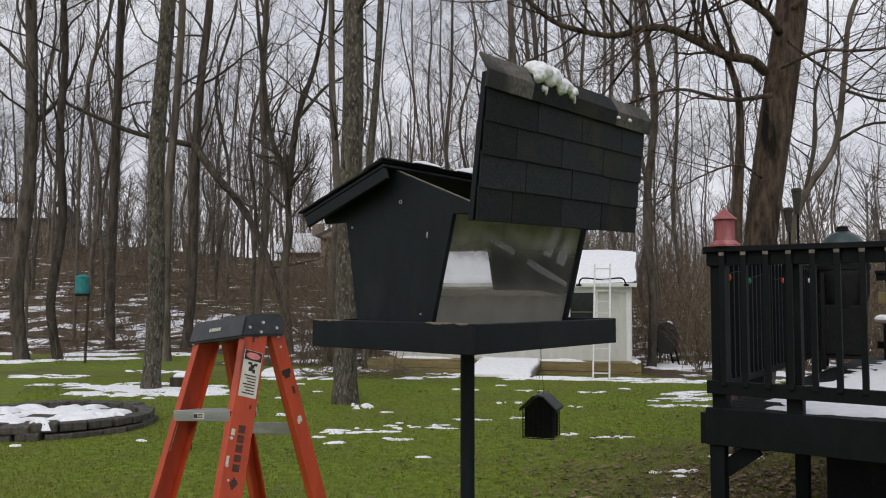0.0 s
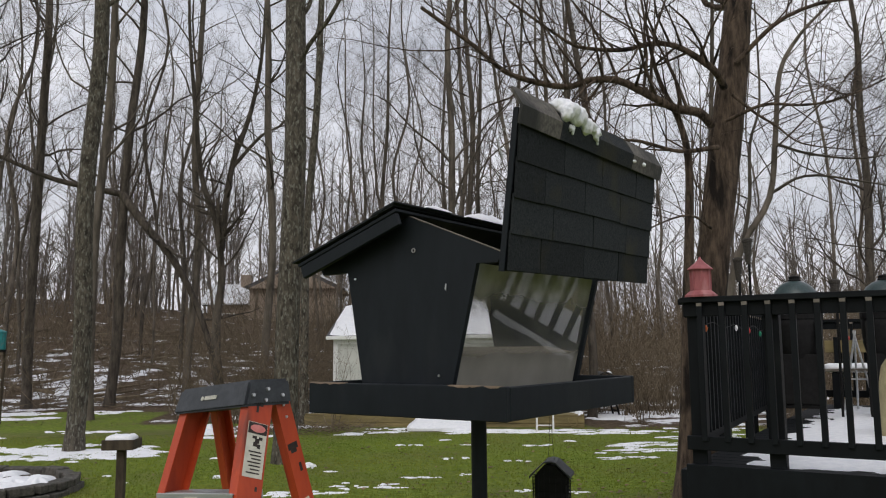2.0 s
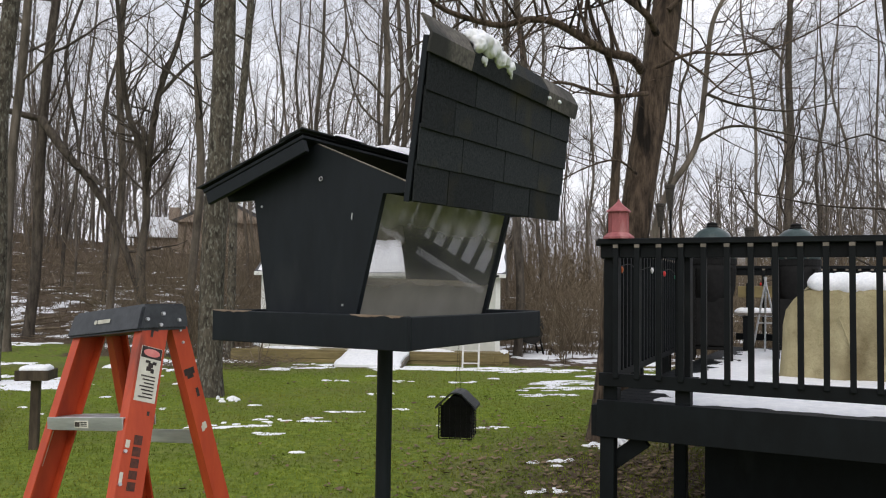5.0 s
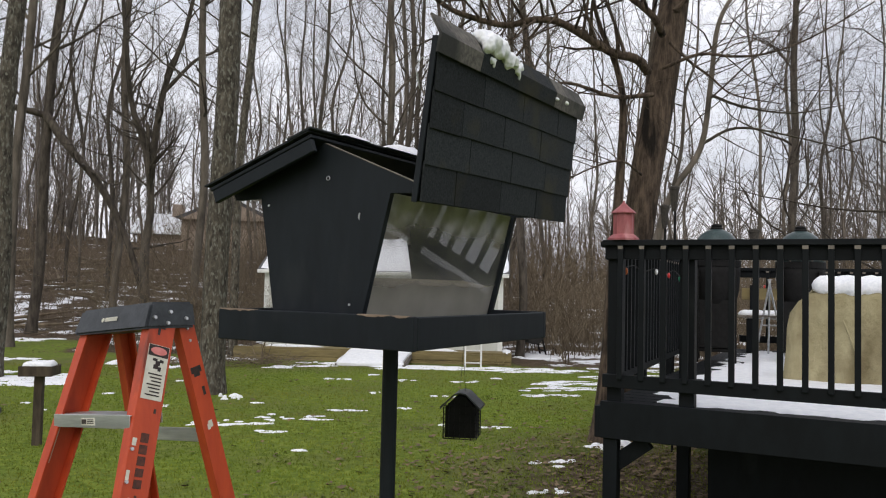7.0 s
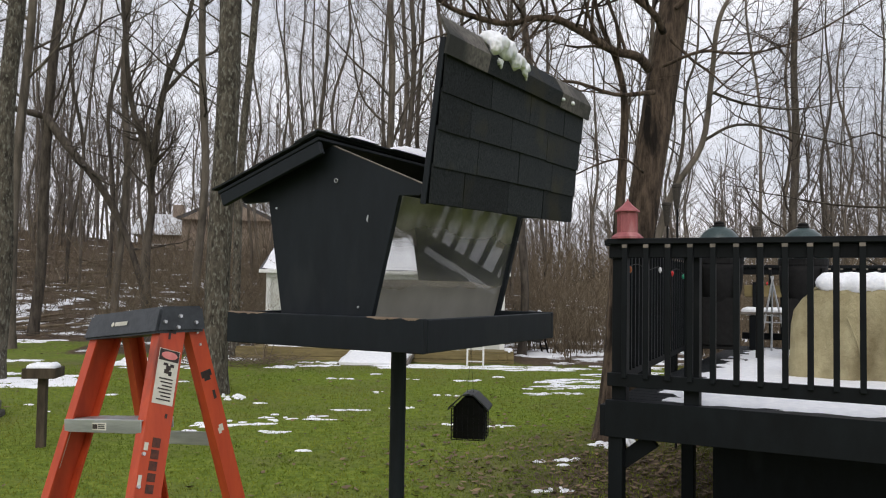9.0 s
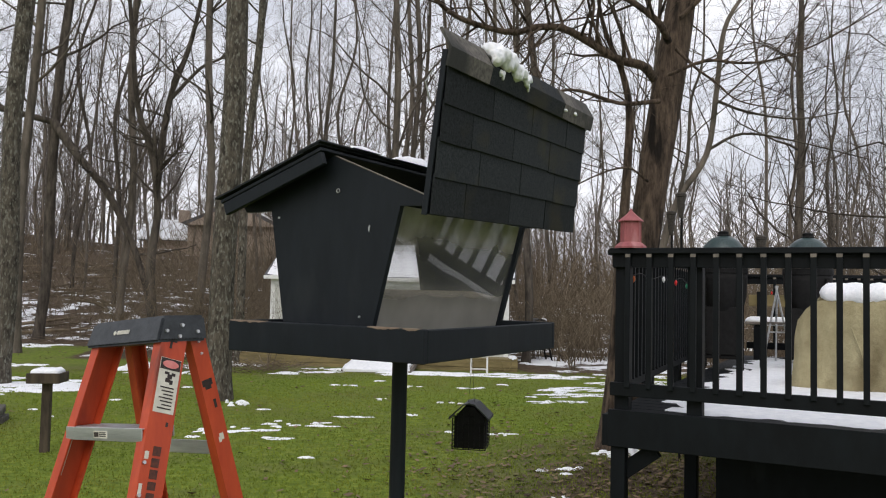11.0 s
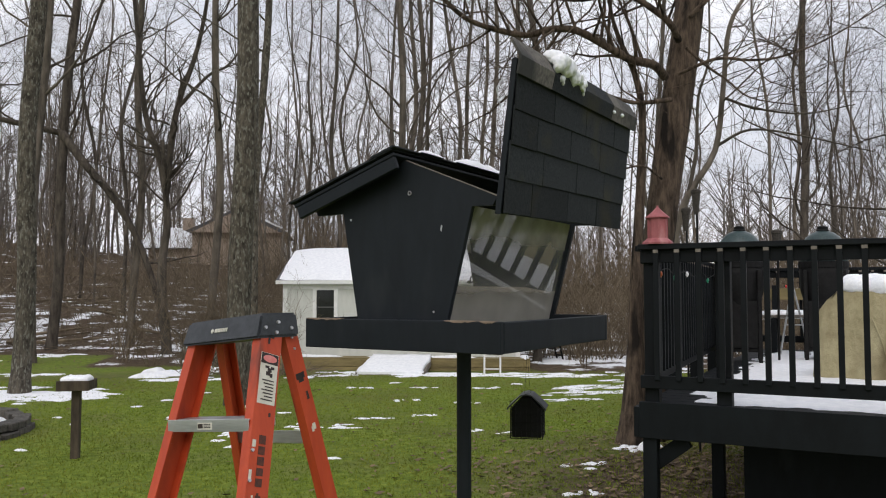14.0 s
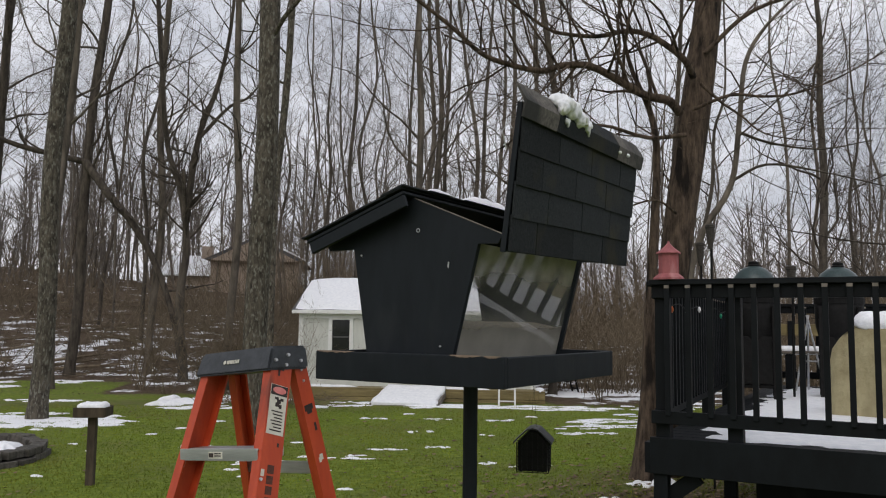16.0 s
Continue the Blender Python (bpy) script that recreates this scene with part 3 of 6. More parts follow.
# the large tree beside the deck, with its long limb
big = trunk_and_crown(random.Random(5), [(3.54, 9.6, -0.15), (3.59, 9.6, 0.86), (3.64, 9.6, 1.88), (3.72, 9.6, 2.57), (3.82, 9.6, 3.27), (3.99, 9.6, 4.32), (4.16, 9.6, 5.5), (4.36, 9.6, 7.5), (4.5, 9.7, 11)], (0.185, 0.183, 0.182, 0.185, 0.19, 0.178, 0.14, 0.10), 20,
    [([(3.72, 9.4, 4.35), (3.5, 9.2, 4.43), (3.23, 9.2, 4.48), (2.95, 9.2, 4.62), (2.57, 9.2, 4.8), (2.24, 9.2, 4.8), (1.97, 9.2, 4.72), (1.58, 9.2, 4.78), (1.25, 9.2, 4.9), (0.9, 9.2, 5.2), (0.3, 9.1, 5.6)], 0.058, 0.021, 28),
     ([(3.9, 9.4, 4.8), (3.72, 9.2, 4.92), (3.54, 9.2, 5.07), (3.27, 9.2, 5.22), (2.99, 9.2, 5.25), (2.65, 9.2, 5.17), (2.24, 9.2, 5.18), (1.97, 9.2, 5.27), (1.3, 9.1, 5.7)], 0.046, 0.015, 24),
     ([(3.95, 9.3, 4.68), (4.17, 9.2, 4.43), (4.41, 9.2, 4.28), (4.65, 9.1, 4.05), (5.2, 9.0, 3.95)], 0.02, 0.006, 10),
     ([(3.85, 9.3, 4.36), (4.18, 9.0, 4.47), (4.59, 9.0, 4.47), (5.0, 9.0, 4.53), (5.57, 9.0, 4.76), (6.3, 8.9, 5.2)], 0.022, 0.007, 14),
     ([(4.05, 9.4, 5.1), (4.6, 9.2, 5.6), (5.4, 9.1, 5.8), (6.6, 9.0, 5.7), (7.6, 9.0, 5.4)], 0.03, 0.008, 16),
     ([(3.75, 9.3, 4.05), (3.2, 9.1, 3.95), (2.6, 9.0, 4.05), (2.0, 8.9, 3.85)], 0.03, 0.01, 10),
     ([(3.62, 9.3, 3.1), (3.25, 9.0, 3.2), (2.8, 8.9, 3.05), (2.3, 8.8, 2.75)], 0.016, 0.005, 9)], 0.74, 3, (9, 5, 5), (35, 75), 4.0)
tree("large brown-barked bare tree with a long low limb beside the deck", BARK_BROWN, big)
slim = trunk_and_crown(random.Random(8), [(3.23, 9.3, -0.12), (3.26, 9.3, 0.89), (3.29, 9.3, 1.88), (3.33, 9.3, 2.54), (3.37, 9.3, 3.21), (3.39, 9.3, 3.89), (3.3, 9.3, 4.36), (3.05, 9.3, 4.96), (2.8499999999999996, 9.2, 5.960000000000001)], (0.19, 0.092, 0.066, 0.056, 0.046, 0.038, 0.025, 0.010), 14, (), 0.6, 3, (6, 4, 3), (30, 70), 1.3)
tree("slim rough-barked tree growing close beside the deck corner", BARK_BROWN, slim)


def add_trees():
    # (seed, x, y, radius, height, lean, label, bark)
    lone = [
        (11, -5.65, 15.3, 0.165, 17, (0.2, 0.3), "straight grey-barked bare tree standing on the lawn", BARK, 0.55),
        (12, -1.70, 13.4, 0.195, 18, (0.1, 0.3), "lichen-spotted grey bare tree with snow at its foot", BARK, 0.42),
        (13, -11.6, 21.7, 0.19, 18, (-0.3, 0.3), "tall bare tree at the edge of the woods", BARK_DARK, 0.4),
        (14, -10.7, 21.9, 0.13, 14, (-0.4, 0.5), "slender dark bare tree at the edge of the woods", BARK_DARK, 0.35),
        (15, -10.75, 25.2, 0.15, 19, (-0.2, 0.3), "straight dark bare tree behind the lawn", BARK_DARK, 0.45),
        (16, -7.7, 21.7, 0.125, 17, (0.1, 0.4), "plain grey bare tree behind the lawn", BARK_WOODS, 0.45),
        (17, -8.5, 25.5, 0.155, 19, (0.7, 0.3), "dark bare tree with a torn limb hanging from it", BARK_DARK, 0.4),
        (18, -4.9, 24.0, 0.14, 6.2, (-0.1, 0.0), "bare tree with forked upper limbs", BARK_WOODS, 0.7),
        (26, -3.45, 22.0, 0.11, 17, (0.1, 0.3), "straight bare tree behind the shed", BARK_WOODS, 0.4),
        (27, -6.4, 26.0, 0.12, 18, (0.2, 0.3), "leaning bare tree in the woods", BARK_WOODS, 0.35),
        (19, -2.1, 19.6, 0.10, 17, (0.5, 0.3), "grey bare tree beside the garden shed", BARK, 0.4),
        (20, 4.9, 20.6, 0.11, 15, (0.0, 0.3), "bare tree behind the garden shed", BARK_DARK, 0.35),
        (21, 1.6, 24.0, 0.12, 18, (0.2, 0.5), "bare tree behind the garden shed", BARK_WOODS, 0.3),
        (22, 6.3, 16.5, 0.06, 12, (0.7, 0.4), "young bare tree with rising limbs behind the deck", BARK_WOODS, 0.2),
        (61, 4.1, 27.0, 0.08, 15, (0.3, 0.3), "slender bare tree behind the garden shed", BARK_WOODS, 0.25),
        (62, 5.6, 28.5, 0.10, 17, (-0.3, 0.3), "slender bare tree behind the garden shed", BARK_WOODS, 0.25),
        (63, 3.0, 31.0, 0.09, 17, (0.4, 0.3), "slender bare tree behind the garden shed", BARK_WOODS, 0.25),
        (64, 7.4, 32.0, 0.10, 16, (-0.5, 0.3), "slender bare tree behind the garden shed", BARK_WOODS, 0.25),
        (65, 6.2, 36.0, 0.10, 18, (0.5, 0.3), "slender bare tree behind the garden shed", BARK_WOODS, 0.25),
        (66, 5.0, 24.5, 0.07, 13, (0.5, 0.3), "slender bare tree behind the garden shed", BARK_WOODS, 0.2),
        (24, 15.0, 25.0, 0.15, 15, (0.3, 0.5), "spreading bare tree beyond the deck", BARK_DARK, 0.2),
        (25, 13.2, 17.0, 0.09, 13, (-0.5, 0.5), "dark bare tree with drooping twigs beyond the deck", BARK_DARK, 0.2),
    ]
    for seed, x, y, r0, h, lean, label, bark, crown in lone:
        limbs = ()
        if seed == 17:
            limbs = [([(-8.3, 25.4, 6.5), (-9.0, 25.1, 6.62), (-10.1, 24.9, 6.85), (-11.2, 24.8, 7.3), (-12.3, 24.7, 7.8)], 0.10, 0.05, 8),
                     ([(-8.3, 25.4, 6.5), (-7.5, 25.1, 5.5), (-6.7, 24.9, 4.6), (-6.0, 24.9, 3.4), (-5.4, 24.8, 1.8), (-5.1, 24.8, 0.0)], 0.14, 0.07, 4)]
        if seed == 18:
            limbs = [([(-5.0, 24.0, 4.6), (-5.2, 24.0, 5.6), (-5.6, 24.0, 6.8), (-5.85, 24.0, 9.0), (-6.1, 24.1, 11.5), (-6.2, 24.2, 15)], 0.11, 0.03, 16),
                     ([(-5.0, 24.0, 4.6), (-4.9, 24.0, 5.8), (-4.7, 24.0, 7.2), (-4.2, 24.0, 8.8), (-3.9, 24.1, 11), (-3.8, 24.1, 15)], 0.12, 0.03, 16),
                     ([(-4.75, 24.0, 7.0), (-3.9, 24.0, 8.0), (-3.3, 24.1, 8.4), (-2.7, 24.1, 9.4)], 0.06, 0.02, 8)]
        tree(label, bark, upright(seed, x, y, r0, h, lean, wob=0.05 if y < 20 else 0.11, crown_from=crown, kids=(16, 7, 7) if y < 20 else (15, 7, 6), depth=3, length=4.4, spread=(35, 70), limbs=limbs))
    crooked = trunk_and_crown(random.Random(44), [(5.35, 14, -0.1), (5.55, 14, 1.4), (5.77, 14, 2.65), (6.05, 14, 3.5), (6.58, 14, 4.33), (6.76, 14, 5.5), (6.9, 14, 6.6), (7.3, 14, 7.3), (8.0, 14.1, 8.0)], (0.075, 0.065, 0.052, 0.042, 0.02), 10,
        [([(6.05, 14, 3.5), (6.22, 14, 4.3), (6.28, 14, 5.3), (6.5, 14, 6.1), (6.6, 14.2, 8.0)], 0.038, 0.014, 12),
         ([(6.75, 14, 5.3), (7.3, 13.9, 5.1), (8.2, 13.8, 5.0), (9.2, 13.8, 5.2)], 0.03, 0.01, 10),
         ([(6.6, 14, 4.4), (7.2, 13.9, 4.7), (8.1, 13.8, 4.6), (9.4, 13.6, 4.3)], 0.03, 0.01, 10)], 0.5, 3, (9, 5, 5), (30, 70), 3.2)
    tree("slim bare tree with crooked forked stems behind the deck", BARK_WOODS, crooked)
    # woodland trees: eight shapes, set out many times
    shapes = []
    for k in range(8):
        r = random.Random(70 + k)
        h = r.uniform(16, 22)
        tilt = r.uniform(-1.6, 1.6)
        path = [(r.gauss(0, 0.24) * (f > 0.1) + tilt * f, r.gauss(0, 0.24) * (f > 0.1), -0.3 + h * f) for f in (0, 0.1, 0.25, 0.42, 0.6, 0.8, 1)]
        r0 = r.uniform(0.04, 0.105)
        data = trunk_and_crown(r, path, (r0, r0 * 0.92, r0 * 0.78, r0 * 0.55, r0 * 0.15), 7, (), r.uniform(0.2, 0.4), 3, (16, 8, 7), (24, 58), 4.8, 0.22)
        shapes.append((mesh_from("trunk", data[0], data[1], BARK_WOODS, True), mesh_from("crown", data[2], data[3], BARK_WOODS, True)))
    r = random.Random(31)
    placed = 0
    while placed < 122:
        y = 24.5 + 52 * r.random() ** 0.75
        x = r.uniform(-0.75, 0.82) * y + 0.1 * y
        if (-3.2 < x < 6.5 and y < 25.5) or (x > 6 and y < 31) or (x > 3 and r.random() < 0.45):
            continue
        if -16 < x < -3 and y > 40 and r.random() < 0.75:
            continue
        if any(math.hypot(x - q[1], y - q[2]) < 1.0 for q in lone):
            continue
        s = r.uniform(0.75, 1.25)
        m = Matrix.Translation((x, y, ground_z(x, y))) @ Matrix.Rotation(r.uniform(0, 6.28), 4, "Z") @ Matrix.Diagonal((s, s, s * r.uniform(0.85, 1.15), 1))
        ob = thing("tree", m, "bare woodland tree with thin rising branches", "tree", "woodland trees")
        t, b = shapes[placed % 8]
        piece("trunk", t, ob)
        piece("crown", b, ob)
        placed += 1
    # distant woods, one mass
    verts, faces = [], []
    for k in range(640):
        w = radians(r.uniform(-62, 70))
        d = r.uniform(62, 130)
        x, y = d * math.sin(w), d * math.cos(w)
        z, h = ground_z(x, y) - 0.3, r.uniform(7, 17) if x < 22 else r.uniform(5, 12)
        rad = r.uniform(0.05, 0.14)
        top = Vector((x + r.gauss(0, 0.8), y, z + h))
        tube(verts, faces, [Vector((x, y, z)), Vector((x, y, z)).lerp(top, 0.5) + Vector((r.gauss(0, 0.3), 0, 0)), top], [rad, rad * 0.7, 0.03], 5)
        for j in range(16):
            f = r.uniform(0.25, 0.97)
            p = Vector((x, y, z)).lerp(top, f)
            q = p + Vector((r.gauss(0, 1.5), r.gauss(0, 1.0), r.uniform(0.8, 3.4)))
            tube(verts, faces, [p, p.lerp(q, 0.5) + Vector((0, 0, 0.2)), q], [0.05, 0.03, 0.012], 3)
            for i in range(2):
                e = p.lerp(q, r.uniform(0.4, 1))
                tube(verts, faces, [e, e + Vector((r.gauss(0, 0.7), r.gauss(0, 0.5), r.uniform(0.3, 1.3)))], [0.02, 0.008], 3)
    for k in range(420):
        y = r.uniform(58, 84)
        x = r.uniform(-0.75, 0.25) * y
        if -0.27 < x / y < -0.04:
            continue
        z, h = ground_z(x, y) - 0.1, r.uniform(2.0, 7.5)
        for j in range(3):
            p = Vector((x + r.gauss(0, 0.5), y, z))
            q = p + Vector((r.gauss(0, 0.12) * h, 0, h * r.uniform(0.6, 1.0)))
            tube(verts, faces, [p, q], [0.045, 0.012], 3)
            for i in range(7):
                e = p.lerp(q, r.uniform(0.2, 1))
                tube(verts, faces, [e, e + Vector((r.gauss(0, 0.6), 0, r.uniform(0.3, 1.5)))], [0.02, 0.006], 3)
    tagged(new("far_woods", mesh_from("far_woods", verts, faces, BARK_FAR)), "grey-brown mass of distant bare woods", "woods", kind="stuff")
    # undergrowth, one mass
    verts, faces = [], []
    for k in range(1450):
        y = 20.6 + 32 * r.random() ** 1.6
        x = r.uniform(-0.62, 0.75) * y + 0.1 * y
        if -2.4 < x < 5.2 and y < 23.5:
            continue
        if x < -6 and y < 24.5:
            continue
        if (x < -4 and r.random() < 0.72) or (abs(x - 5.0) < 0.9 and y < 21.8):
            continue
        z = ground_z(x, y) - 0.05
        h = r.uniform(0.7, 2.4) if y < 27 or r.random() < 0.5 else r.uniform(2.0, 5.5)
        for j in range(r.randint(5, 9)):
            q = Vector((x + r.gauss(0, 0.35) * h, y + r.gauss(0, 0.3) * h, z + h * r.uniform(0.5, 1.1)))
            p = Vector((x + r.gauss(0, 0.12), y + r.gauss(0, 0.12), z))
            mid = p.lerp(q, 0.55) + Vector((r.gauss(0, 0.08), r.gauss(0, 0.08), 0.12))
            tube(verts, faces, [p, mid, q], [0.012, 0.009, 0.003], 3)
            for i in range(4):
                e = mid.lerp(q, r.random())
                tube(verts, faces, [e, e + Vector((r.gauss(0, 0.22), r.gauss(0, 0.2), r.uniform(0.05, 0.45)))], [0.006, 0.002], 3)
    for k in range(1150):
        y = r.uniform(38, 74)
        x = r.uniform(-0.68, 0.80) * y + 0.1 * y
        if x < -2 and (y > 52 or r.random() < 0.6):
            continue
        z = ground_z(x, y) - 0.05
        h = r.uniform(1.5, 5.0)
        for j in range(4):
            q = Vector((x + r.gauss(0, 0.4) * h, y, z + h * r.uniform(0.5, 1.1)))
            p = Vector((x + r.gauss(0, 0.3), y, z))
            tube(verts, faces, [p, q], [0.022, 0.008], 3)
            for i in range(4):
                e = p.lerp(q, r.uniform(0.3, 1))
                tube(verts, faces, [e, e + Vector((r.gauss(0, 0.5), r.gauss(0, 0.2), r.uniform(0.1, 0.9)))], [0.012, 0.005], 3)
    for k in range(260):
        x, y = r.uniform(-3.4, -0.5), r.uniform(17.3, 18.6)
        w, q = r.uniform(0, 6.28), r.uniform(0.2, 0.6)
        p = Vector((x, y, ground_z(x, y) + r.uniform(0.0, 0.12)))
        tube(verts, faces, [p, p + Vector((q * math.cos(w), q * math.sin(w), r.uniform(-0.02, 0.25)))], [0.007, 0.003], 3)
    for k in range(110):
        x, y = r.uniform(-24, -3), r.uniform(25, 52)
        w, z = r.uniform(0, 3.14), 0
        p = Vector((x, y, ground_z(x, y) + 0.1))
        q = Vector((x + 2.4 * math.cos(w), y + 2.4 * math.sin(w), 0))
        q.z = ground_z(q.x, q.y) + r.uniform(0.1, 0.5)
        tube(verts, faces, [p, p.lerp(q, 0.5), q], [0.06, 0.05, 0.02], 5)
    for k in range(2600):
        y = 24.8 + 26 * r.random() ** 1.3
        x = r.uniform(-0.62, 0.45) * y
        if -3 < x < 6 and y < 25:
            continue
        w, q = r.uniform(0, 6.28), r.uniform(0.25, 0.9)
        p = Vector((x, y, ground_z(x, y) + r.uniform(0.0, 0.08)))
        tube(verts, faces, [p, p + Vector((q * math.cos(w), q * math.sin(w), r.uniform(-0.02, 0.22)))], [0.014, 0.006], 3)
    tagged(new("undergrowth", mesh_from("undergrowth", verts, faces, BRUSH)), "tangle of brown leafless brush and fallen limbs", "brush", kind="stuff")


add_trees()


def shrub(x, y, h, stems, seed, label):
    r = random.Random(seed)
    vv, ff = [], []
    for k in range(stems):
        w = r.uniform(0, 6.28)
        grow(vv, ff, r, (x + 0.08 * math.cos(w), y + 0.08 * math.sin(w), ground_z(x, y) - 0.05), (0.4 * math.cos(w), 0.4 * math.sin(w), 1), h * r.uniform(0.7, 1.1), 0.010, 1, 3, (5, 4, 3, 3), (25, 60), (5, 5, 5), 0.2)
    tagged(new("shrub", mesh_from("shrub", vv, ff, BRUSH)), label, "shrub")


shrub(-1.35, 18.2, 1.9, 6, 4, "leafless twiggy shrub in front of the garden shed")
shrub(5.6, 18.8, 1.8, 7, 5, "leafless brown shrub beside the garden shed")
shrub(6.6, 17.6, 1.5, 7, 6, "leafless brown shrub beside the garden shed")
shrub(-2.9, 18.4, 1.4, 6, 7, "leafless brown shrub beside a heap of snow")
shrub(-10.0, 20.6, 2.6, 5, 8, "leafless thin-stemmed shrub at the edge of the lawn")

for x, y, h, stems, seed in ((-4.6, 20.6, 2.3, 8, 21), (-3.7, 20.3, 2.0, 8, 22), (-2.7, 20.8, 2.6, 9, 23), (-5.4, 21.6, 2.4, 8, 24), (-3.2, 21.9, 2.8, 9, 25), (-1.9, 20.2, 2.2, 7, 26), (7.6, 19.6, 2.2, 8, 27), (5.9, 20.2, 2.4, 8, 28)):
    shrub(x, y, h, stems, seed, "leafless brown brush at the edge of the woods")

# ---- bird feeder on its pole ----
FEEDER = Matrix.Translation((-0.265, 2.724, 0)) @ Matrix.Rotation(radians(-38), 4, "Z")


def build_feeder():
    f = thing("bird_feeder", FEEDER, "black wooden hopper bird feeder on a pole, one roof half open", "bird feeder")
    W, D, Z0, Z1 = 0.676, 0.85, 1.583, 1.672
    part("pole", lathe(bmesh.new(), [(0.0245, -0.2), (0.0245, 1.590)], 20, (W / 2 - 0.012, D / 2, 0)), BLACK_PAINT, f, smooth=False)
    part("tray_floor", boxed((0.012, 0.012, Z0 + 0.012), (W - 0.012, D - 0.012, Z0 + 0.028), 0.002), BLACK_PAINT, f)
    for lo, hi in (((0, -0.001, Z0), (W, 0.019, Z1)), ((0, D - 0.019, Z0), (W, D + 0.001, Z1)), ((-0.001, 0.0195, Z0 + 0.002), (0.019, D - 0.0195, Z1 - 0.001)), ((W - 0.019, 0.0195, Z0 + 0.001), (W + 0.001, D - 0.0195, Z1 - 0.002))):
        side = part("tray_board", boxed(lo, hi, 0.0025), BLACK_PAINT, f)
    # worn top edges, bare of paint
    r = random.Random(3)
    for x0, x1, y0, y1 in ((0.005, 0.14, 0, 0.014), (0.50, 0.60, 0, 0.016), (0.612, 0.662, 0, 0.012)):
        bm = bmesh.new()
        n = 12
        low, up = [], []
        for k in range(n + 1):
            x = x0 + (x1 - x0) * k / n
            dep = (0.0012 + 0.004 * math.sin(math.pi * k / n)) * r.uniform(0.4, 1.3)
            low.append((x, Z1 - dep))
            up.append((x, Z1 + 0.0012))
        prism(bm, low + up[::-1], y0 - 0.0022, y1)
        part("worn_edge", bm, BARE_WOOD, f, "splintered bare wood where the paint has worn off")
    cx, apex = 0.315, 0.332
    out = [(0.172, 1.612), (0.104, 1.996), (0.004, 1.994), (-0.012, 2.020), (apex, 2.146), (0.642, 2.020), (0.626, 1.994), (0.560, 1.996), (0.464, 1.612)]
    for y0, y1 in ((0.052, 0.070), (0.83, 0.848)):
        bm = prism(bmesh.new(), out, y0, y1)
        part("gable_board", bm, BLACK_PAINT, f)
    # top edge of the gable, rubbed bare where the open half used to lie
    wa, wb = (apex + 0.006, 2.1445), (0.640, 2.0212)
    wm = [(wa[0] + (wb[0] - wa[0]) * k / 9, wa[1] + (wb[1] - wa[1]) * k / 9) for k in range(10)]
    bm = prism(bmesh.new(), [(x, z - r.uniform(0.0005, 0.0022)) for x, z in wm] + [(x, z + 0.0012) for x, z in wm[::-1]], 0.0500, 0.066)
    part("worn_edge", bm, LUMBER_GREY, f, "pale rubbed edge of the gable board")
    # fixed roof half: deck, barge strip, shingles
    sl = math.atan2(0.132, 0.367)
    L = 0.40
    roof_m = Matrix.Translation((apex, 0, 2.165)) @ Matrix.Rotation(-sl, 4, "Y") @ Matrix.Rotation(math.pi, 4, "Z")
    roof = part("fixed_roof_half", boxed((0, -0.90, -0.015), (L, 0.012, -0.004), 0.002, roof_m), BLACK_PAINT, f)
    part("barge_strip", boxed((0.004, -0.006, -0.054), (L - 0.006, 0.0105, -0.0155), 0.0025, roof_m), BLACK_PAINT, f)
    for row in range(5):
        x1 = L + 0.012 - row * 0.082
        x0 = max(0.0, x1 - 0.105)
        cuts = [-0.91, -0.70 + 0.09 * (row % 2), -0.46 + 0.09 * (row % 2), -0.21 + 0.09 * (row % 2), 0.020]
        for a, b in zip(cuts, cuts[1:]):
            bm = bmesh.new()
            box(bm, (x0, a + 0.001, -0.0025), (x1, b - 0.001, 0.0025), 0.0, roof_m @ Matrix.Translation((x1, 0, 0.0008)) @ Matrix.Rotation(radians(-1.2), 4, "Y") @ Matrix.Translation((-x1, 0, 0.005)))
            part("shingle", bm, SHINGLE, roof)
    # open roof half, standing on its lower edge
    H, LP = 0.415, 1.03
    pm = Matrix.Translation((0.6780, -0.006, 1.9680)) @ Matrix.Rotation(radians(1.17), 4, "Z") @ Matrix.Rotation(radians(1.6), 4, "X") @ Matrix.Rotation(radians(8.0), 4, "Y")
    panel = part("open_roof_half", boxed((-0.010, 0.0, -0.004), (0.0, LP, H), 0.002, pm), BLACK_PAINT, f, "roof half swung up on its lower edge")
    part("side_strip", boxed((-0.012, -0.006, -0.006), (0.004, -0.0005, H), 0.001, pm), BLACK_PAINT, panel)
    rows = [(0.0, 0.100, (0.172, 0.453, 0.724)), (0.095, 0.195, (0.232, 0.504, 0.77)), (0.190, 0.290, (0.164, 0.424, 0.70)), (0.285, 0.395, (0.266, 0.535, 0.82))]
    for i, (z0, z1, cuts) in enumerate(rows):
        c = [0.0] + [q * LP for q in cuts] + [LP]
        for a, b in zip(c, c[1:]):
            sm = pm @ Matrix.Translation((0.0105 + r.uniform(0, 0.0015), 0, z0)) @ Matrix.Rotation(radians(-3.2 + r.uniform(-0.3, 0.3)), 4, "Y")
            bm = boxed((-0.0035, a + 0.002, -0.004 + r.uniform(-0.002, 0.002)), (0.0025, b - 0.002, z1 - z0), 0.001, sm)
            part("shingle", bm, SHINGLE, panel)
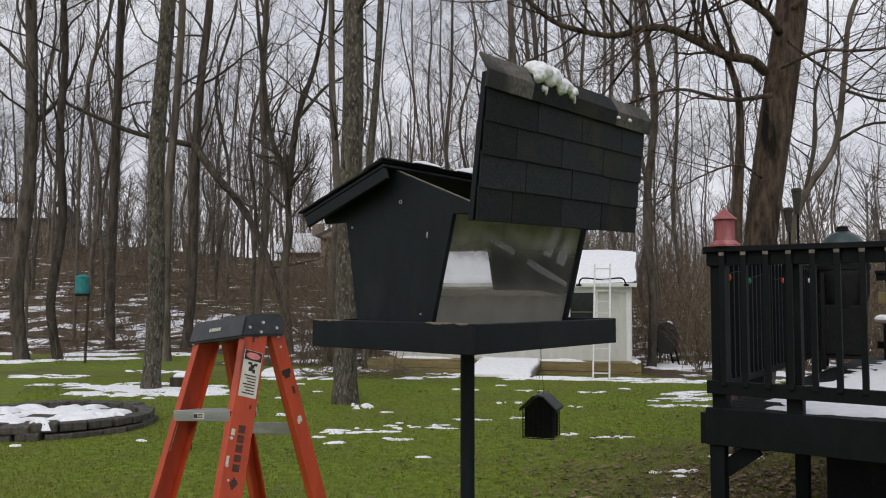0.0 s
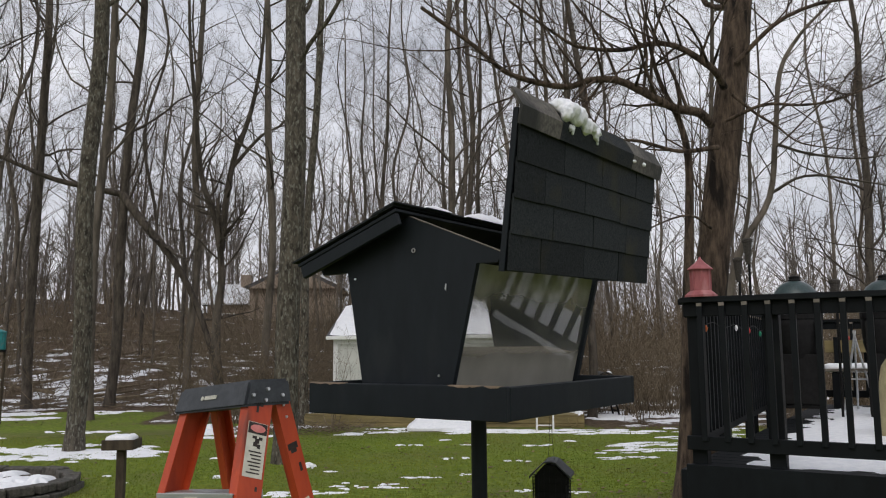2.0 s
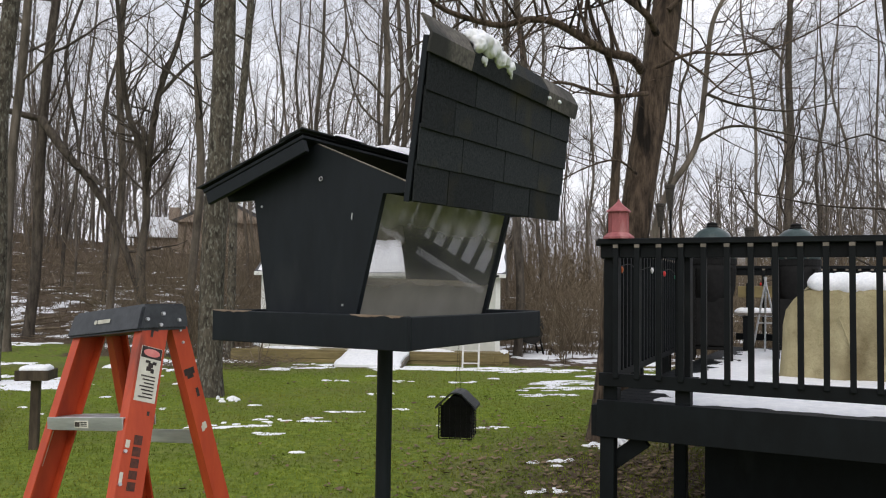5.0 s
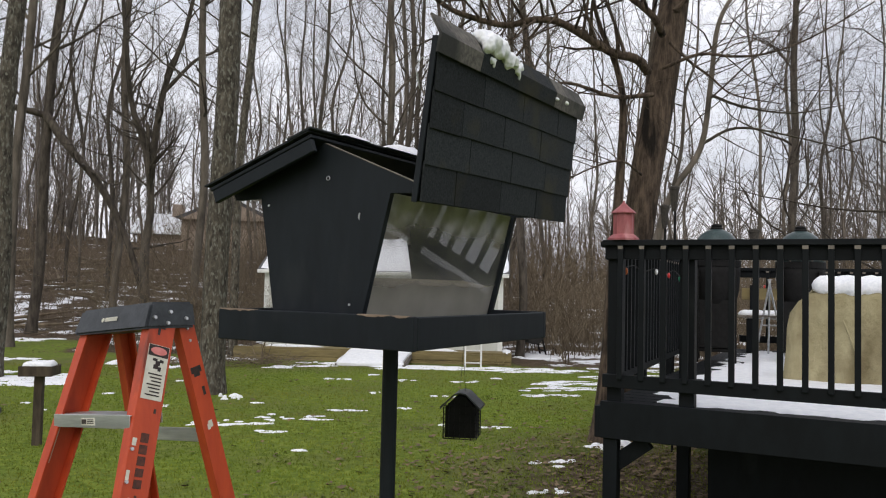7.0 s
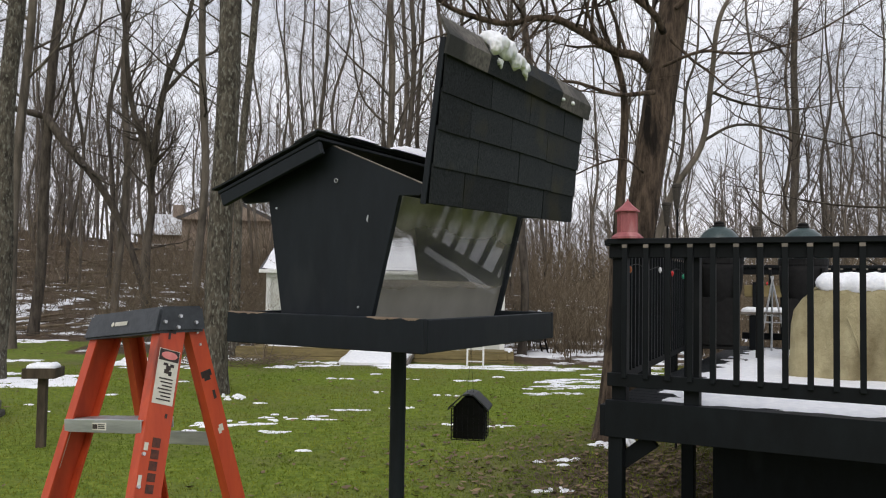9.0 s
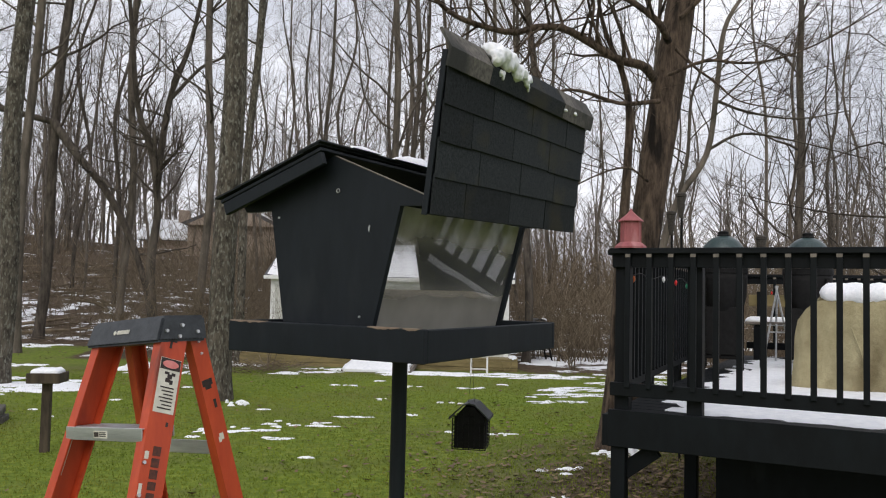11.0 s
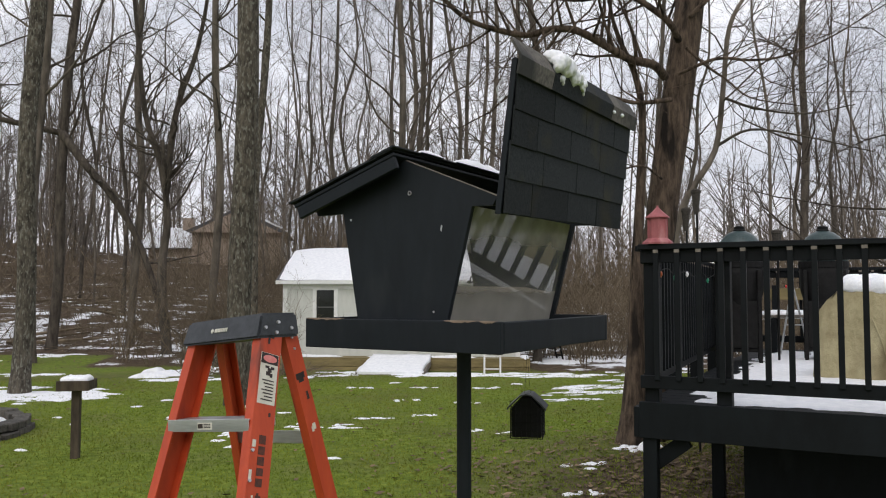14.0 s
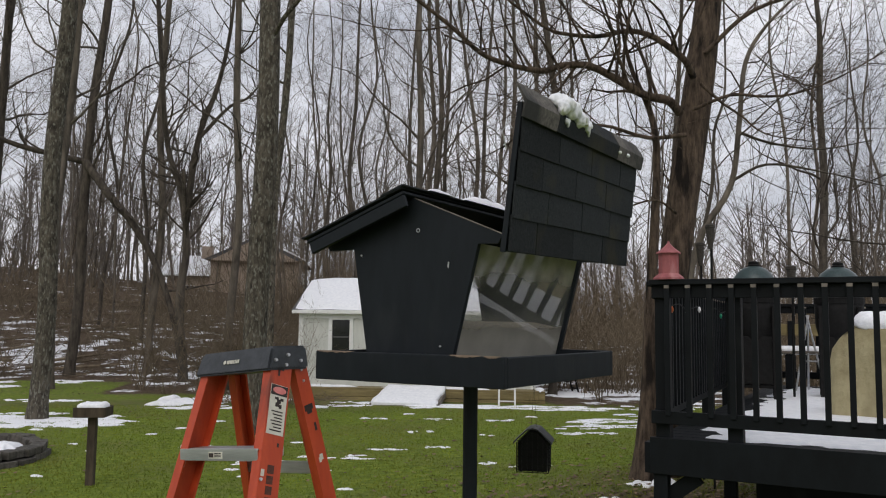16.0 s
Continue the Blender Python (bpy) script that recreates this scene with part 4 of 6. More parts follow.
    # ridge cap of the open half
    cap = [(0.013, H - 0.044), (0.019, H - 0.044), (0.024, H + 0.004), (-0.012, H + 0.052), (-0.018, H + 0.048), (0.016, H + 0.002)]
    segs = [(-0.022, 0.22), (0.2165, 0.77), (0.7665, LP + 0.02)]
    for k, (a, b) in enumerate(segs):
        bm = prism(bmesh.new(), cap, a, b)
        bmesh.ops.transform(bm, matrix=pm @ Matrix.Translation((0.0007 * k, 0, 0)), verts=bm.verts)
        part("ridge_shingle", bm, CAP_TAN if k != 1 else SHINGLE, panel, "curled weathered ridge shingle")
    # ridge cap on the fixed half
    bm = boxed((-0.012, -0.91, 0.006), (0.075, 0.022, 0.012), 0.001, roof_m)
    part("ridge_shingle", bm, SHINGLE, f)
    # panes in their slots
    for s in (-1, 1):
        x0, x1 = (cx - 0.130, cx - 0.196) if s < 0 else (cx + 0.138, cx + 0.232)
        bm = bmesh.new()
        z0, z1 = 1.625, 2.0
        vs = [bm.verts.new(p) for p in ((x0, 0.071, z0), (x0, 0.829, z0), (x1, 0.829, z1), (x1, 0.071, z1))]
        bm.faces.new(vs if s > 0 else vs[::-1])
        pane = part("pane", bm, PANE, f, "dusty clear plastic pane")
        pane.visible_shadow = False
    bm = prism(bmesh.new(), [(cx - 0.118, 1.612), (cx + 0.118, 1.612), (cx + 0.158, 1.752), (cx + 0.05, 1.772), (cx - 0.05, 1.768), (cx - 0.148, 1.742)], 0.072, 0.828)
    part("seed_heap", bm, SEED, f, "bird seed filling the bottom of the hopper")
    # eyelet and screws
    vv, ff = [], []
    tube(vv, ff, [Vector((0.352 + 0.0055 * math.cos(w), 0.0485, 2.045 + 0.0055 * math.sin(w))) for w in np.linspace(0, 6.283, 17)], [0.0014] * 17, 6)
    piece("eyelet", mesh_from("eyelet", vv, ff, STEEL, True), f)
    for x, z in ((0.135, 1.975), (0.435, 1.695)):
        bm = bmesh.new()
        bmesh.ops.create_cone(bm, cap_ends=True, segments=10, radius1=0.0035, radius2=0.003, depth=0.004, matrix=Matrix.Translation((x, 0.0505, z)) @ Matrix.Rotation(math.pi / 2, 4, "X"))
        part("screw", bm, STEEL, f)
    bm = prism(bmesh.new(), [(0.457, 1.932), (0.460, 1.946), (0.4635, 1.944), (0.461, 1.926)], 0.0495, 0.0525)
    part("paint_chip", bm, ALUMINIUM, f, "pale chip in the black paint")
    # hinge wire at the end of the panel
    vv, ff = [], []
    tube(vv, ff, [pm @ Vector((-0.03, -0.004, 0.28)), pm @ Vector((-0.045, -0.012, 0.33)), pm @ Vector((-0.03, -0.01, 0.36)), pm @ Vector((-0.02, -0.004, 0.34))], [0.002] * 4, 5)
    piece("wire_hook", mesh_from("wire_hook", vv, ff, STEEL), panel)
    return pm, roof_m


PANEL_M, ROOF_M = build_feeder()


def snow_lump(label, spots, m, smooth_size=0.012, rough=0.018, grain=0.03, melt=2, name="snow_lump"):
    """Clumped snow: overlapping rough balls, joined by remeshing into one skin."""
    bm = bmesh.new()
    for x, y, z, r, sx, sz in spots:
        bmesh.ops.create_icosphere(bm, subdivisions=2, radius=r, matrix=m @ Matrix.Translation((x, y, z)) @ Matrix.Diagonal((sx, 1, sz, 1)))
    me = bpy.data.meshes.new(name)
    bm.to_mesh(me)
    bm.free()
    me.materials.append(SNOW_CLUMP)
    ob = new(name, me)
    rm = ob.modifiers.new("skin", "REMESH")
    rm.mode, rm.voxel_size, rm.use_smooth_shade = "VOXEL", smooth_size, True
    tex = bpy.data.textures.new("lumps", "CLOUDS")
    tex.noise_scale = grain
    sm = ob.modifiers.new("melt", "SMOOTH")
    sm.factor, sm.iterations = 0.5, melt
    dm = ob.modifiers.new("lumps", "DISPLACE")
    dm.texture, dm.strength, dm.texture_coords = tex, rough, "GLOBAL"
    return tagged(ob, label, "snow")


def build_feeder_snow():
    r = random.Random(6)
    spots = []
    # two lumps straddling the ridge, slumping down the shingles
    for y0, y1, up, down, size in ((0.225, 0.335, 0.468, 0.042, 0.031), (0.325, 0.460, 0.459, 0.044, 0.027)):
        for k in range(150):
            f = r.random()
            y = y0 + (y1 - y0) * f
            taper = 1 - 0.45 * f if y0 > 0.3 else 0.75 + 0.25 * math.sin(math.pi * f)
            drop = r.random() ** 0.9
            q = size * taper * r.uniform(0.55, 1.0) * (1 - 0.35 * drop)
            spots.append((-0.012 + 0.036 * min(1, drop * 2.2) + r.uniform(-0.005, 0.006), y, up - 0.012 * f * (y0 > 0.3) + 0.006 - drop * down * (0.7 + 0.3 * math.sin(9 * y / 0.1)), q, 0.8, 1.0))
    # drips along the lower edge
    for y, z, n in ((0.262, 0.414, 2), (0.278, 0.412, 3), (0.456, 0.408, 2)):
        for k in range(n):
            spots.append((0.026, y + 0.001 * k, z - 0.005 * k, 0.0075 - 0.0009 * k, 0.8, 1.3))
    snow_lump("clump of melting snow hanging over the ridge shingles", spots, FEEDER @ PANEL_M, 0.003, 0.010, 0.016, 1)
    for x, y, z, q in ((0.026, 0.77, 0.398, 0.008), (0.025, 0.86, 0.40, 0.009), (0.02, 0.83, 0.415, 0.007)):
        snow_lump("crumb of snow clinging to the ridge shingles", [(x, y, z, q, 1, 0.9), (x, y + q, z, q * 0.8, 1, 0.8)], FEEDER @ PANEL_M, 0.004, 0.004)
    for a, b, reach, th in ((-0.26, -0.12, 0.07, 0.012), (-0.74, -0.34, 0.15, 0.036)):
        nx, ny = 12, 36
        verts = []
        for k in range(ny + 1):
            for i in range(nx + 1):
                u, v = i / nx, k / ny
                y = a + (b - a) * v
                wide = reach * (0.65 + 0.35 * math.sin(math.pi * v)) * (1 + 0.25 * noise.noise(Vector((y * 14, 3, 0))))
                h = th * max(0.0, math.sin(math.pi * v)) ** 0.7 * max(0.0, 1 - (2 * u - 0.75) ** 2) ** 0.5
                rim = i in (0, nx) or k in (0, ny)
                h = -0.004 if rim else h * (1 + 0.25 * noise.noise(Vector((u * 4, y * 25, 1))))
                verts.append(FEEDER @ ROOF_M @ Vector((-0.02 + wide * u, y, 0.013 + h)))
        faces = [(k * (nx + 1) + i, k * (nx + 1) + i + 1, (k + 1) * (nx + 1) + i + 1, (k + 1) * (nx + 1) + i) for k in range(ny) for i in range(nx)]
        tagged(new("snow_pad", mesh_from("snow_pad", verts, faces, SNOW, True)), "smooth pad of snow along the ridge of the bird feeder", "snow")


build_feeder_snow()


def build_hanging_house():
    h = thing("hanging_suet_feeder", Matrix.Translation((0.533, 3.126, 1.222)) @ Matrix.Rotation(radians(-18), 4, "Z") @ Matrix.Scale(0.94, 4), "small black arched-roof suet feeder hanging on a wire", "bird feeder")
    w, d = 0.062, 0.055
    bm = bmesh.new()
    outer = [(-w - 0.014, 0.112), (-w - 0.012, 0.118), (-0.022, 0.166), (0.0, 0.171), (0.022, 0.166), (w + 0.012, 0.118), (w + 0.014, 0.112)]
    inner = [(x * 0.97, z - 0.005) for x, z in outer]
    prism(bm, outer + inner[::-1], -d - 0.008, d + 0.020)
    part("roof", bm, LADDER_CAP, h, "bent dark grey roof sheet")
    face = [(-w + 0.004, 0.0), (w - 0.004, 0.0), (w - 0.004, 0.116), (0.018, 0.158), (-0.018, 0.158), (-w + 0.004, 0.116)]
    part("back_board", prism(bmesh.new(), face, d - 0.012, d - 0.002), IRON, h)
    part("suet_block", prism(bmesh.new(), [(x * 0.96, 0.003 + z * 0.96) for x, z in face], -d + 0.005, d - 0.013), IRON, h)
    for s in (-1, 1):
        vv, ff = [], []
        for k in range(9):
            z = 0.004 + 0.013 * k
            tube(vv, ff, [Vector((s * w, -d, z)), Vector((s * w, d, z))], [0.0018] * 2, 5)
        for y in (-d, 0, d):
            tube(vv, ff, [Vector((s * w, y, 0)), Vector((s * w, y, 0.115))], [0.0022] * 2, 5)
        piece("wire_cage", mesh_from("wire_cage", vv, ff, IRON), h)
    vv, ff = [], []
    for k in range(7):
        x = -w + 2 * w * k / 6
        tube(vv, ff, [Vector((x, -d, 0)), Vector((x, -d, 0.112 + 0.042 * (1 - abs(x) / w)))], [0.0018] * 2, 5)
    for z in (0, 0.03, 0.06, 0.09, 0.12):
        tube(vv, ff, [Vector((-w, -d, z)), Vector((w, -d, z))], [0.0018] * 2, 5)
    piece("front_mesh", mesh_from("front_mesh", vv, ff, IRON), h)
    vv, ff = [], []
    tube(vv, ff, [Vector((-0.012, 0, 0.162)), Vector((-0.005, 0, 0.25)), Vector((0, 0, 0.372))], [0.0007] * 3, 5)
    tube(vv, ff, [Vector((0.012, 0, 0.162)), Vector((0.005, 0, 0.25)), Vector((0, 0, 0.372))], [0.0007] * 3, 5)
    piece("hanging_wire", mesh_from("hanging_wire", vv, ff, IRON), h)


build_hanging_house()


# ---- step ladder ----
def build_step_ladder():
    lad = thing("step_ladder", Matrix.Translation((-0.563, 2.442, 1.668)) @ Matrix.Rotation(radians(-45.5), 4, "Z") @ Matrix.Rotation(radians(-6.0), 4, "Y") @ Matrix.Translation((0, 0, -1.688)), "orange fibreglass step ladder with a black top cap", "ladder")
    # x runs along the cap, y from the climbing side to the back
    W, D, ZT = 0.300, 0.115, 1.688
    bm = bmesh.new()
    lo = [(-0.020, -0.020), (W + 0.003, -0.020), (W + 0.003, D + 0.004), (-0.020, D + 0.004)]
    hi = [(-0.008, 0.0), (W, 0.0), (W, D), (-0.008, D)]
    zl, zh = ZT - 0.062, ZT
    v = [bm.verts.new((x, y, zl)) for x, y in lo] + [bm.verts.new((x, y, zh)) for x, y in hi]
    for q in ((3, 2, 1, 0), (4, 5, 6, 7), (0, 1, 5, 4), (1, 2, 6, 5), (2, 3, 7, 6), (3, 0, 4, 7)):
        bm.faces.new([v[k] for k in q])
    bmesh.ops.bevel(bm, geom=bm.edges[:], offset=0.006, segments=2, affect="EDGES")
    cap = part("top_cap", bm, LADDER_CAP, lad, "scuffed black plastic top cap")
    fm = Matrix.Translation((0, -0.011, ZT - 0.031)) @ Matrix.Rotation(radians(-19.5), 4, "X")
    for x0, x1, z0, z1 in ((0.106, 0.109, -0.003, 0.003), (0.109, 0.112, -0.0055, 0.0055), (0.1125, 0.1155, -0.003, 0.003), (0.122, 0.125, -0.005, 0.005), (0.128, 0.131, -0.005, 0.005), (0.135, 0.138, -0.005, 0.005), (0.141, 0.144, -0.005, 0.005), (0.148, 0.151, -0.005, 0.005), (0.155, 0.158, -0.005, 0.005), (0.162, 0.165, -0.005, 0.005), (0.169, 0.172, -0.005, 0.005)):
        part("emblem_bar", boxed((x0, -0.0022, z0), (x1, 0.0, z1), 0, fm), LABEL_WHITE, cap, "plain white moulded mark")
    rx = W + 0.0005
    for y, z in ((0.006, 0.036), (0.040, 0.050), (0.048, 0.024), (0.090, 0.040)):
        bm = bmesh.new()
        bmesh.ops.create_cone(bm, cap_ends=True, segments=12, radius1=0.0055, radius2=0.004, depth=0.008, matrix=Matrix.Translation((rx + 0.002, y, ZT - z)) @ Matrix.Rotation(math.pi / 2, 4, "Y"))
        part("rivet", bm, STEEL, cap)

    def channel(top, bot, outn, fw, wid, dep, th):
        """A C-shaped rail from top to bottom, its web facing outn."""
        c = [(-wid / 2, th / 2), (wid / 2, th / 2), (wid / 2, -dep), (wid / 2 - th, -dep), (wid / 2 - th, -th / 2), (-wid / 2 + th, -th / 2), (-wid / 2 + th, -dep), (-wid / 2, -dep)]
        bm = bmesh.new()
        a = [bm.verts.new(top + fw * u + outn * v) for u, v in c]
        b = [bm.verts.new(bot + fw * u + outn * v) for u, v in c]
        for k in range(8):
            bm.faces.new((a[k], a[(k + 1) % 8], b[(k + 1) % 8], b[k]))
        for ring in (a, b):
            for q in ((0, 1, 4, 5), (1, 2, 3, 4), (0, 5, 6, 7)):
                bm.faces.new([ring[k] for k in q])
        return bm

    front = {}
    zb = -0.02
    drop = ZT - 0.045 - zb
    for s, x0, flare in ((-1, -0.004, 0.12), (1, W - 0.008, 0.112)):
        top = Vector((x0, 0.034, ZT - 0.045))
        bot = Vector((x0 + s * flare * drop, 0.034 - 0.29 * drop, zb))
        front[s] = (top, bot)
        # the left rail's channel opens inward, the right one's too
        d = (bot - top).normalized()
        outn = Vector((s, 0, 0.075)).normalized()
        fw = d.cross(outn).normalized() * (1 if s > 0 else -1)
        wid, dep, th = 0.066, 0.030, 0.005
        r = part("front_rail", channel(top, bot, outn, fw, wid, dep, th), ORANGE, lad)
        tm = Matrix((fw, d, outn)).transposed().to_4x4()
        if s > 0:
            def on_rail(along, x0, x1, a0, a1, mat, name, label, lift=0.0029):
                tm2 = tm.copy()
                tm2.translation = top
                bm2 = boxed((x0, a0, lift), (x1, a1, lift + 0.0008), 0, tm2)
                part(name, bm2, mat, r, label)
            on_rail(0, -0.027, 0.027, 0.060, 0.187, LABEL_WHITE, "warning_label", "white warning label with a red oval and black lines")
            on_rail(0, -0.026, 0.026, 0.061, 0.087, INK, "label_head", "black head of the label", 0.0035)
            tm2 = tm.copy()
            tm2.translation = top + d * 0.074 + outn * 0.0048
            bm2 = bmesh.new()
            bmesh.ops.create_cone(bm2, cap_ends=True, segments=20, radius1=1, radius2=1, depth=1, matrix=tm2 @ Matrix.Diagonal((0.021, 0.009, 0.0008, 1)))
            part("label_oval", bm2, LABEL_RED, r, "faded red oval")
            for k, (x0, x1, a0, a1) in enumerate(((-0.016, -0.006, 0.093, 0.100), (-0.008, 0.004, 0.097, 0.108), (0.0, 0.012, 0.092, 0.098), (-0.004, 0.008, 0.106, 0.116), (-0.012, -0.004, 0.110, 0.120))):
                on_rail(0, x0, x1, a0, a1, INK, "label_mark", "black mark", 0.0037)
            for k in range(7):
                on_rail(0, -0.018, 0.018 - 0.005 * (k % 3), 0.127 + 0.008 * k, 0.130 + 0.008 * k, INK, "label_line", "thin black line", 0.0037)
            # worn dark print running down the rail, as plain strokes
            for a0, a1 in ((0.262, 0.283), (0.288, 0.308), (0.313, 0.333), (0.339, 0.357), (0.363, 0.382)):
                on_rail(0, -0.011, 0.009, a0, a1, RAIL_PRINT, "printed_bar", "plain dark printed bar")
            for k, (x0, x1) in enumerate(((-0.004, 0.002), (-0.010, 0.006), (-0.013, 0.011), (-0.008, 0.008), (-0.003, 0.004))):
                on_rail(0, x0, x1, 0.396 + 0.006 * k, 0.402 + 0.006 * k, RAIL_PRINT, "printed_bar", "plain dark printed stroke")
            for x0, x1, a0, a1 in ((-0.008, 0.013, 0.012, 0.020), (0.004, 0.010, 0.018, 0.036), (-0.018, -0.012, 0.206, 0.216), (-0.022, -0.014, 0.470, 0.486)):
                on_rail(0, x0, x1, a0, a1, INK, "scuff", "dark scuff on the rail")
            for x0, x1, a0, a1 in ((0.018, 0.028, 0.275, 0.292), (0.022, 0.030, 0.345, 0.372), (0.012, 0.017, 0.402, 0.408)):
                on_rail(0, x0, x1, a0, a1, LABEL_WHITE, "scuff", "pale scrape on the rail")
        for a0 in (0.30, 0.37):
            bm2 = bmesh.new()
            tm2 = tm.copy()
            tm2.translation = top + d * a0 + fw * (0.026 * s) + outn * 0.004
            bmesh.ops.create_cone(bm2, cap_ends=True, segments=10, radius1=0.005, radius2=0.004, depth=0.005, matrix=tm2)
            part("rivet", bm2, STEEL, r)
    rear = {}
    for s, x0 in ((-1, 0.0), (1, W - 0.017)):
        top = Vector((x0, D - 0.016, ZT - 0.045))
        bot = Vector((x0 + (-0.03 if s > 0 else -0.20) * drop, D - 0.016 + 0.27 * drop, zb))
        rear[s] = (top, bot)
        d = (bot - top).normalized()
        outn = Vector((s, 0, 0.06)).normalized()
        fw = d.cross(outn).normalized()
        wid, dep, th = 0.043, 0.028, 0.005
        rr = part("rear_rail", channel(top, bot, outn, fw, wid, dep, th), ORANGE, lad)
        if s > 0:
            tm = Matrix((fw, d, outn)).transposed().to_4x4()
            tm.translation = top
            for x0, x1, a0, a1, mat in ((-0.012, 0.018, 0.115, 0.131, INK), (-0.006, 0.012, 0.122, 0.140, INK), (-0.010, -0.002, 0.168, 0.190, INK), (-0.008, 0.004, 0.255, 0.272, LABEL_WHITE), (0.0, 0.008, 0.262, 0.276, LABEL_WHITE)):
                part("scuff", boxed((x0, a0, 0.0028), (x1, a1, 0.0032), 0, tm), mat, rr, "scuff on the rail")
            for a0 in (0.02, 0.05):
                bm2 = bmesh.new()
                bmesh.ops.create_cone(bm2, cap_ends=True, segments=10, radius1=0.004, radius2=0.003, depth=0.004, matrix=tm @ Matrix.Translation((0.0, a0, 0.004)))
                part("rivet", bm2, STEEL, rr)
    for k in range(1, 6):
        f = (0.208 + 0.283 * (k - 1)) / drop
        p, q = front[-1][0].lerp(front[-1][1], f), front[1][0].lerp(front[1][1], f)
        p, q = p + Vector((0.006, 0, 0)), q - Vector((0.006, 0, 0))
        bm = bmesh.new()
        box(bm, (p.x, p.y - 0.040, p.z - 0.003), (q.x, p.y + 0.040, p.z), 0.001)
        box(bm, (p.x, p.y - 0.042, p.z - 0.030), (q.x, p.y - 0.0385, p.z + 0.001), 0.001)
        box(bm, (p.x, p.y + 0.0385, p.z - 0.025), (q.x, p.y + 0.042, p.z), 0.001)
        st = part("step", bm, ALUMINIUM, lad, "grooved aluminium step")
        if k == 1:
            cx = (p.x + q.x) / 2
            part("step_label", boxed((cx - 0.035, p.y - 0.0432, p.z - 0.024), (cx + 0.025, p.y - 0.0424, p.z - 0.007)), LABEL_WHITE, st, "small white label")
            part("step_label_mark", boxed((cx - 0.032, p.y - 0.0440, p.z - 0.021), (cx - 0.012, p.y - 0.0434, p.z - 0.010)), INK, st, "dark printed block")
            for j in range(3):
                part("step_label_line", boxed((cx - 0.008, p.y - 0.0440, p.z - 0.020 + 0.004 * j), (cx + 0.020, p.y - 0.0434, p.z - 0.018 + 0.004 * j)), INK, st)
        for s in (-1, 1):
            e = p if s < 0 else q
            beam_bm = beam(bmesh.new(), (e.x, e.y - 0.03, e.z - 0.032), (e.x + s * 0.004 - s * -0.010, e.y - 0.052, e.z - 0.115), 0.014, 0.003, (0, 1, 0), 0.0005)
            part("step_brace", beam_bm, ALUMINIUM, lad)
        if k in (1, 3, 5):
            f2 = f + 0.075 / drop
            p2, q2 = rear[-1][0].lerp(rear[-1][1], f2), rear[1][0].lerp(rear[1][1], f2)
            part("rear_crossbar", beam(bmesh.new(), p2, q2, 0.004, 0.034, (0, 0, 1), 0.001), ALUMINIUM, lad)
    for s in (-1, 1):
        f = 0.62
        a0 = front[s][0].lerp(front[s][1], f)
        b0 = rear[s][0].lerp(rear[s][1], f)
        part("spreader", beam(bmesh.new(), a0, b0, 0.004, 0.02, (0, 0, 1), 0.001), ALUMINIUM, lad)
    for s in (-1, 1):
        for e in (front[s][1], rear[s][1]):
            part("foot", boxed((e.x - 0.03, e.y - 0.035, -0.012), (e.x + 0.03, e.y + 0.035, 0.03), 0.005), LADDER_CAP, lad)


build_step_ladder()


# ---- deck ----
DK = Matrix.Translation((1.78, 5.24, 0)) @ Matrix.Rotation(radians(-35), 4, "Z")   # x along the front edge, y into the deck
DECK_L, DECK_D, FLOOR_Z, RAIL_Z = 7.0, 5.8, 1.05, 2.065


